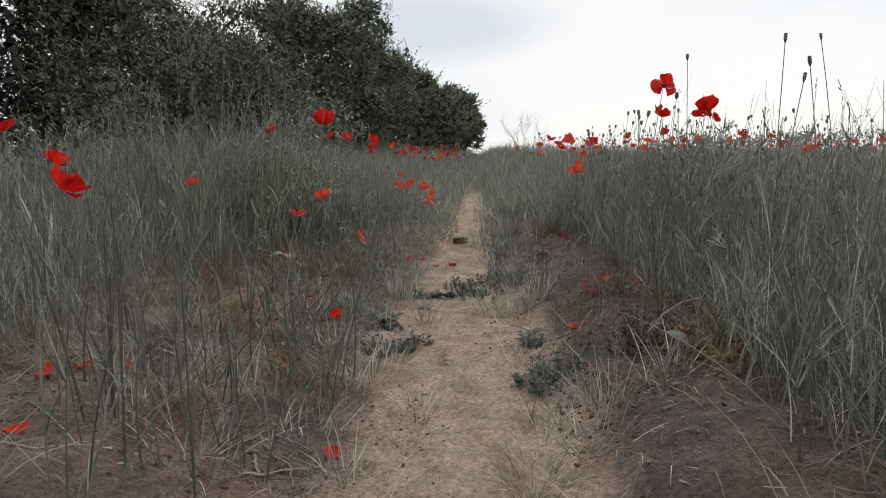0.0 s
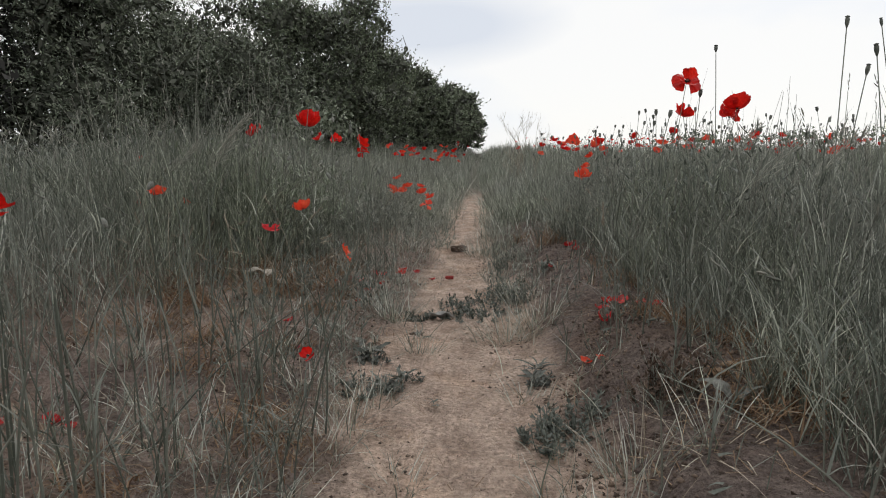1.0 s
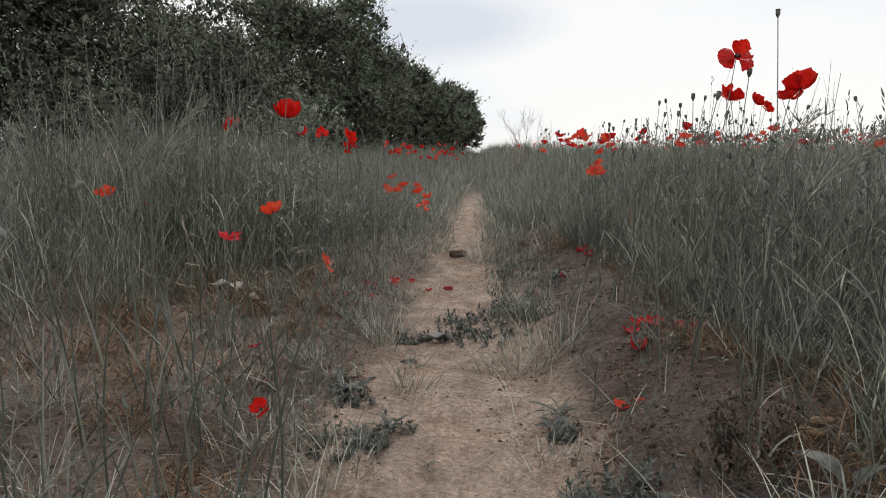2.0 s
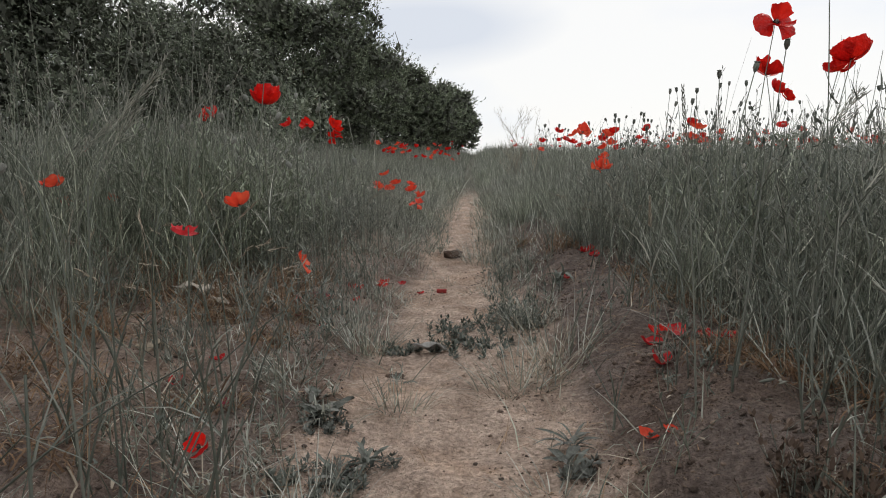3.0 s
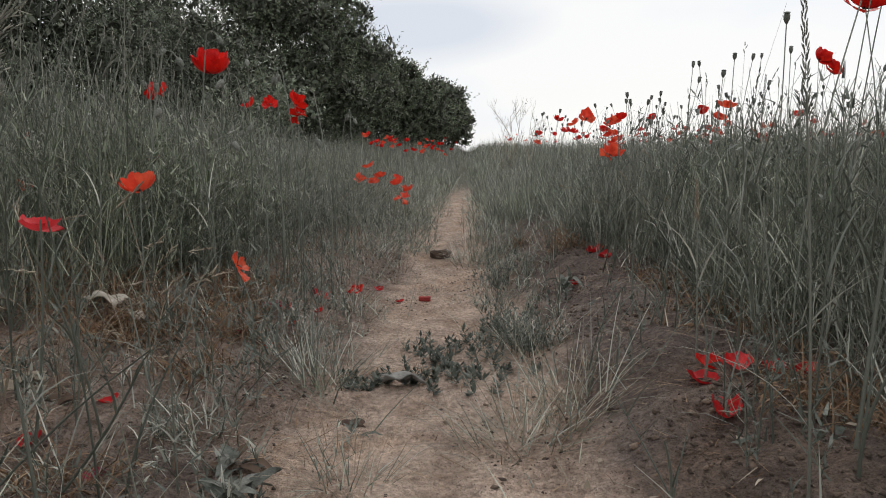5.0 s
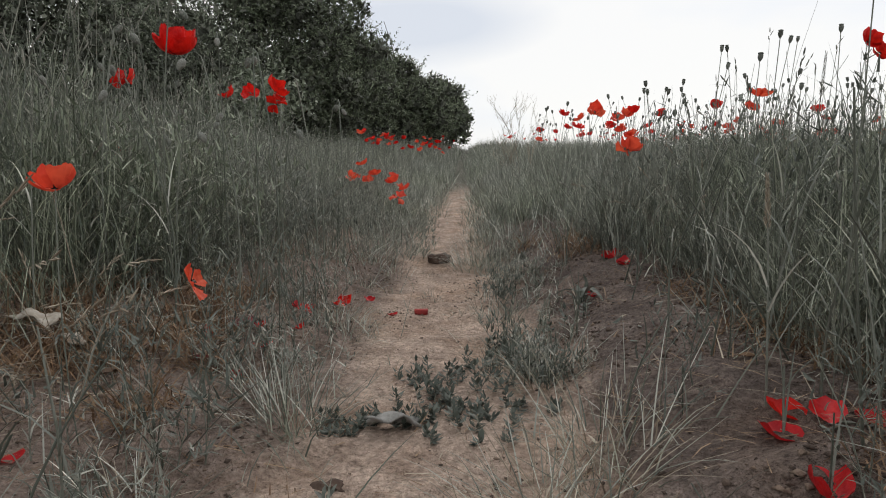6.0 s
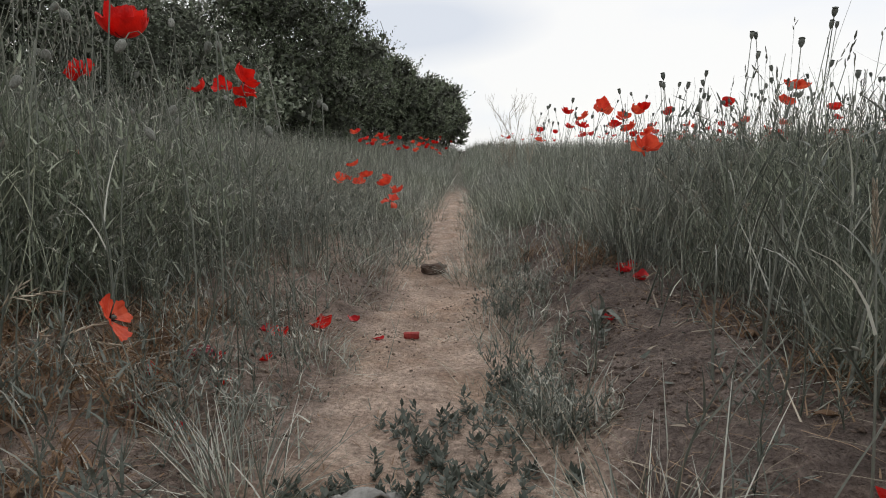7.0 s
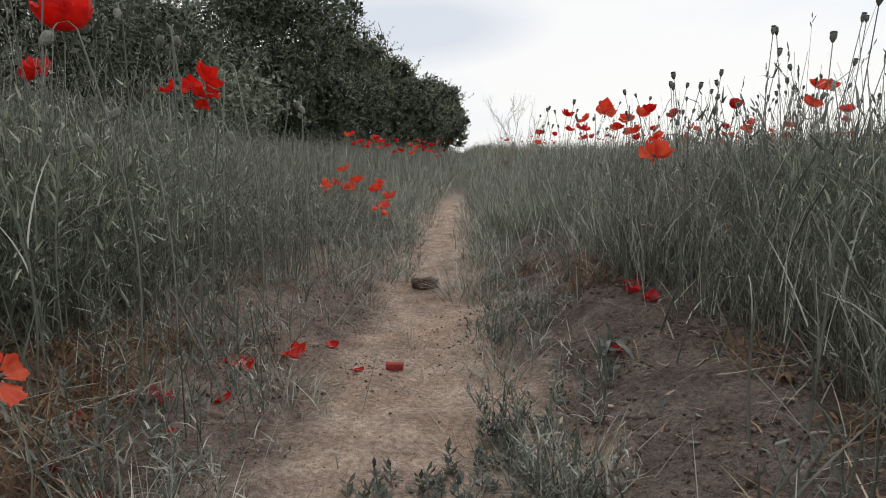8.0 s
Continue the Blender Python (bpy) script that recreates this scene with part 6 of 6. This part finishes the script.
def bleached_ears(n, place, seed):
    """Bleached drooping ears on thin bent stalks."""
    g = np.random.default_rng(seed)
    x, y = place(g, n)
    base = np.stack([x, y, height(x, y) - 0.008], -1)
    _, _, mids = ribbons(base, g.uniform(0, 6.28, n), g.uniform(0.14, 0.36, n), np.abs(g.normal(0.2, 0.3, n)), g.uniform(0.2, 1.6, n), np.full(n, 0.002), 8)
    pc = [rods(mids, g.uniform(0.0007, 0.0011, n), 3, 0.5)]
    ax = mids[:, -1] - mids[:, -2]
    ax /= np.linalg.norm(ax, axis=1, keepdims=True)
    for k in range(7):
        d = ax + g.normal(0, 0.22, ax.shape)
        d /= np.linalg.norm(d, axis=1, keepdims=True)
        pc.append(lobes(mids[:, -1] + ax * (0.0055 * k - 0.012), d, g.uniform(0.010, 0.018, n), np.full(n, 0.0011) * g.uniform(0.7, 1.2, n)))
    tagged(new("bleached_grass", quads("bleached_grass", *merge(pc), PALESTRAW)), "bleached grass stalks with pale drooping ears", "grass", kind="stuff")


def brome(n, place, h0, h1, seed, mat):
    """Brome grass: thin arching stems, each with a one-sided drooping panicle of flat spikelets."""
    g = np.random.default_rng(seed)
    x, y = place(g, n)
    base = np.stack([x, y, height(x, y) - 0.008], -1)
    az = g.uniform(0, 6.28, n)
    tall = np.clip(0.4 + 1.2 * (np.abs(x - path_x(y)) - 0.3), 0.4, 1.0)
    v, q, mids = ribbons(base, az, g.uniform(h0, h1, n) * tall, np.abs(g.normal(0.05, 0.12, n)), g.uniform(0.5, 1.7, n), np.full(n, 0.0022), 9, 0.8, 0.25)
    pc = [(v, q)]
    for k in range(11):
        t = 5.6 + 3.3 * (k + g.uniform(0, 1, n)) / 11
        lo = np.minimum(t.astype(int), 8)
        f = (t - lo)[:, None]
        at = mids[np.arange(n), lo] * (1 - f) + mids[np.arange(n), lo + 1] * f
        pc.append(ribbons(at, az + g.normal(0, 0.5, n), g.uniform(0.022, 0.042, n), g.uniform(0.7, 1.5, n), g.uniform(0.5, 1.4, n), g.uniform(0.0022, 0.0042, n), 3, 1.5, 0.45)[:2])
    tagged(new("brome_grass", quads("brome_grass", *merge(pc[1:]), mat)), "pale drooping brome panicles over the field grass", "grass", kind="stuff")
    tagged(new("brome_stems", quads("brome_stems", *pc[0], STALK)), "thin arching brome stems", "grass", kind="stuff")


def clustered(side, y0, y1, x0, w, tight):
    """Places in loose clusters on one side of the path."""
    def place(g, n):
        k = max(4, n // 8)
        cy, cx = g.uniform(y0, y1, k), x0 + np.abs(g.normal(0, w, k))
        i = g.integers(0, k, n)
        y = np.clip(cy[i] + g.normal(0, tight, n), y0, y1)
        return path_x(y) + side * np.maximum(cx[i] + g.normal(0, tight * 0.7, n), x0 * 0.75), y
    return place


def left_side(y0, y1, x0, w, tight=0.07):
    return clustered(-1, y0, y1, x0, w, tight)


def right_side(y0, y1, x0, w, tight=0.07):
    return clustered(1, y0, y1, x0, w, tight)


fork_weeds(20, left_side(0.05, 1.2, 0.22, 0.28), 0.07, 0.24, 46)
fork_weeds(45, left_side(0.1, 2.2, 0.28, 0.3), 0.08, 0.22, 41)
fork_weeds(150, left_side(1.6, 4.0, 0.35, 0.35), 0.12, 0.30, 42)
fork_weeds(50, right_side(1.45, 2.6, 0.12, 0.06, 0.035), 0.03, 0.10, 43)
fork_weeds(36, left_side(1.5, 2.2, 0.16, 0.20), 0.05, 0.15, 47, WEED, 0.8)
fork_weeds(150, left_side(2.6, 4.4, 0.13, 0.16), 0.06, 0.16, 48, WEED, 0.7)
fork_weeds(110, right_side(1.5, 3.6, 0.13, 0.07, 0.035), 0.04, 0.11, 49, WEED, 0.9)
fork_weeds(24, left_side(0.2, 1.2, 0.16, 0.22), 0.04, 0.13, 50, WEED, 0.8)
fork_weeds(110, left_side(1.65, 2.5, 0.56, 0.2, 0.06), 0.24, 0.42, 57, POPPYLEAF, 0.15, 1.9)
fork_weeds(90, right_side(0.9, 2.4, 0.62, 0.25, 0.06), 0.26, 0.42, 58, HERB, 0.0, 1.8)
fork_weeds(46, left_side(1.15, 1.75, 0.30, 0.22), 0.07, 0.19, 59, HERB, 0.5, 1.2)
fork_weeds(16, right_side(0.5, 2.4, 0.26, 0.10), 0.05, 0.16, 44)
fork_weeds(130, right_side(0.4, 3.4, 0.50, 0.25), 0.10, 0.30, 45)
brome(150, left_side(1.7, 2.7, 0.55, 0.45), 0.30, 0.50, 53, PLUME)
brome(260, left_side(2.4, 5.5, 0.42, 0.6), 0.28, 0.46, 54, PLUME)
brome(90, right_side(0.8, 2.6, 0.58, 0.4), 0.24, 0.38, 55, EAR)
brome(200, right_side(2.4, 5.5, 0.42, 0.8), 0.22, 0.36, 56, PLUME)
bleached_ears(60, left_side(0.6, 3.4, 0.42, 0.35), 51)
bleached_ears(46, right_side(0.4, 3.4, 0.52, 0.25), 52)
carpet(1300, -1.0, 0.75, -0.1, 3.0, lambda x, y, d: sstep(0.12, 0.35, np.abs(d)) * sstep(-0.2, 0.5, vnoise(x, y, 0.2, 64)), 0.008, 0.028, 0.007, HERB, "leaf_litter", "small withered grey leaves lying on the soil", (1.0, 1.6), (-0.4, 1.6), 3, 0.004, "leaf litter")
carpet(700, -1.0, 0.75, -0.1, 3.0, lambda x, y, d: sstep(0.05, 0.3, np.abs(d)) * sstep(-0.2, 0.5, vnoise(x, y, 0.2, 65)), 0.008, 0.024, 0.006, PALESTRAW, "leaf_litter", "small bleached leaf scraps lying on the soil", (1.0, 1.6), (-0.4, 1.6), 3, 0.004, "leaf litter")
carpet(1000, -1.0, 0.75, -0.1, 3.0, lambda x, y, d: sstep(0.1, 0.3, np.abs(d)) * sstep(-0.2, 0.5, vnoise(x, y, 0.2, 66)), 0.008, 0.026, 0.006, DEADHERB, "leaf_litter", "dead brown leaf scraps lying on the soil", (1.0, 1.6), (-0.4, 1.6), 3, 0.004, "leaf litter")
carpet(2600, -0.25, 0.42, 0.0, 3.6, lambda x, y, d: sstep(-0.1, 0.5, vnoise(x, y, 0.17, 67)) * (0.25 + 0.75 * sstep(0.05, 0.16, np.abs(d))), 0.008, 0.04, 0.0011, PALESTRAW, "straw_litter", "short pale straw trodden into the footpath", (1.25, 1.62), (-0.4, 0.8), 2, 0.003, "straw")
carpet(1700, -0.25, 0.42, 0.0, 3.6, lambda x, y, d: sstep(-0.1, 0.5, vnoise(x, y, 0.17, 68)) * (0.25 + 0.75 * sstep(0.05, 0.16, np.abs(d))), 0.008, 0.035, 0.0012, STRAW, "straw_litter", "short brown straw trodden into the footpath", (1.25, 1.62), (-0.4, 0.8), 2, 0.003, "straw")
carpet(3200, -0.45, 0.42, -0.1, 3.6, lambda x, y, d: sstep(0.05, 0.5, vnoise(x, y, 0.19, 70)) * (0.3 + 0.7 * sstep(0.04, 0.18, np.abs(d))), 0.006, 0.03, 0.0014, RUST, "straw_litter", "rusty brown straw bits trodden into the soil", (1.1, 1.6), (-0.6, 1.2), 2, 0.003, "straw")
grit(6000, -0.25, 0.45, 0.0, 3.4, 0.002, 0.008, lambda x, y, d: sstep(0.0, 0.6, vnoise(x, y, 0.2, 69)), 84)
# thick dead stalks lying across one another
def dead_stalk(x, y, length, yaw, tilt, seed, mat=None):
    g = np.random.default_rng(seed)
    k = 9
    t = np.linspace(-0.5, 0.5, k)
    px, py = length * t, 0.05 * length * np.sin(t * 5 + seed) + g.normal(0, 0.002, k)
    ca, sa = math.cos(yaw), math.sin(yaw)
    wx, wy = px * ca - py * sa, px * sa + py * ca
    z0 = float(height(x, y))
    z = np.maximum(height(x + wx, y + wy) - z0 + 0.004, (t + 0.5) * length * tilt)
    z = np.convolve(np.pad(z, 1, "edge"), (0.25, 0.5, 0.25), "valid")
    ob = tagged(new("dead_stalk", quads("dead_stalk", *rods(np.stack([wx, wy, z], -1)[None], np.array([g.uniform(0.0016, 0.0028)]), 6, 0.4), mat or PALESTRAW)), "thick dead straw-coloured stalk lying over matted grass", "dead stalk", "dead stalks")
    ob.location = (x, y, z0)


for i, (x, y, ln, yaw, tilt) in enumerate([(-0.33, 1.58, 0.26, 0.35, 0.22), (-0.42, 1.56, 0.30, 0.12, 0.20), (-0.36, 1.66, 0.24, -0.2, 0.18), (-0.52, 1.50, 0.22, 0.5, 0.25), (-0.50, 1.62, 0.28, -0.4, 0.16), (-0.30, 1.50, 0.16, 0.7, 0.2)]):
    dead_stalk(x, y, ln, yaw, tilt, 80 + i, BLEACHED)
spots = random.Random(77)
for i in range(18):
    dead_stalk(spots.uniform(-0.78, -0.28), spots.uniform(1.25, 2.1), spots.uniform(0.10, 0.28), spots.uniform(-0.7, 0.7), spots.uniform(0.0, 0.3), i)
for i in range(14):
    dead_stalk(spots.uniform(0.48, 0.72), spots.uniform(0.45, 1.7), spots.uniform(0.08, 0.22), spots.uniform(-1.2, 1.2), spots.uniform(0.0, 0.3), 40 + i)
for i in range(8):
    dead_stalk(spots.uniform(-0.5, -0.15), spots.uniform(0.15, 1.0), spots.uniform(0.06, 0.16), spots.uniform(-1.2, 1.2), 0.0, 60 + i)
# sparse bent grass over the edges of the path
carpet(1500, -1.1, 0.95, 0.0, 3.4, rim, 0.12, 0.30, 0.0015, BLADE, "bent_grass", "bent grass blades lying over at the edge of the stand", (0.5, 1.3), (-0.4, 1.2), 5)


# ---- far woods along the horizon ----
def far_woods():
    r = random.Random(9)
    blobs = []
    for k in range(60):
        x = 40 + k * 2.2 + r.uniform(-1, 1)
        blobs.append((x, 140 + r.uniform(-4, 4), 2.6, 3.5, 3.0, 2.2 + r.uniform(0.0, 1.0) + 0.07 * min(k, 30)))
    v, f = sprig_leaves(blobs, 5000, 0.6, 0.5, 4, 0.0, 0.0, 12)[0]
    tagged(new("far_woods", quads("far_woods", v, f, LEAF, False)), "dark line of distant woods on the horizon", "woods", kind="stuff")


far_woods()
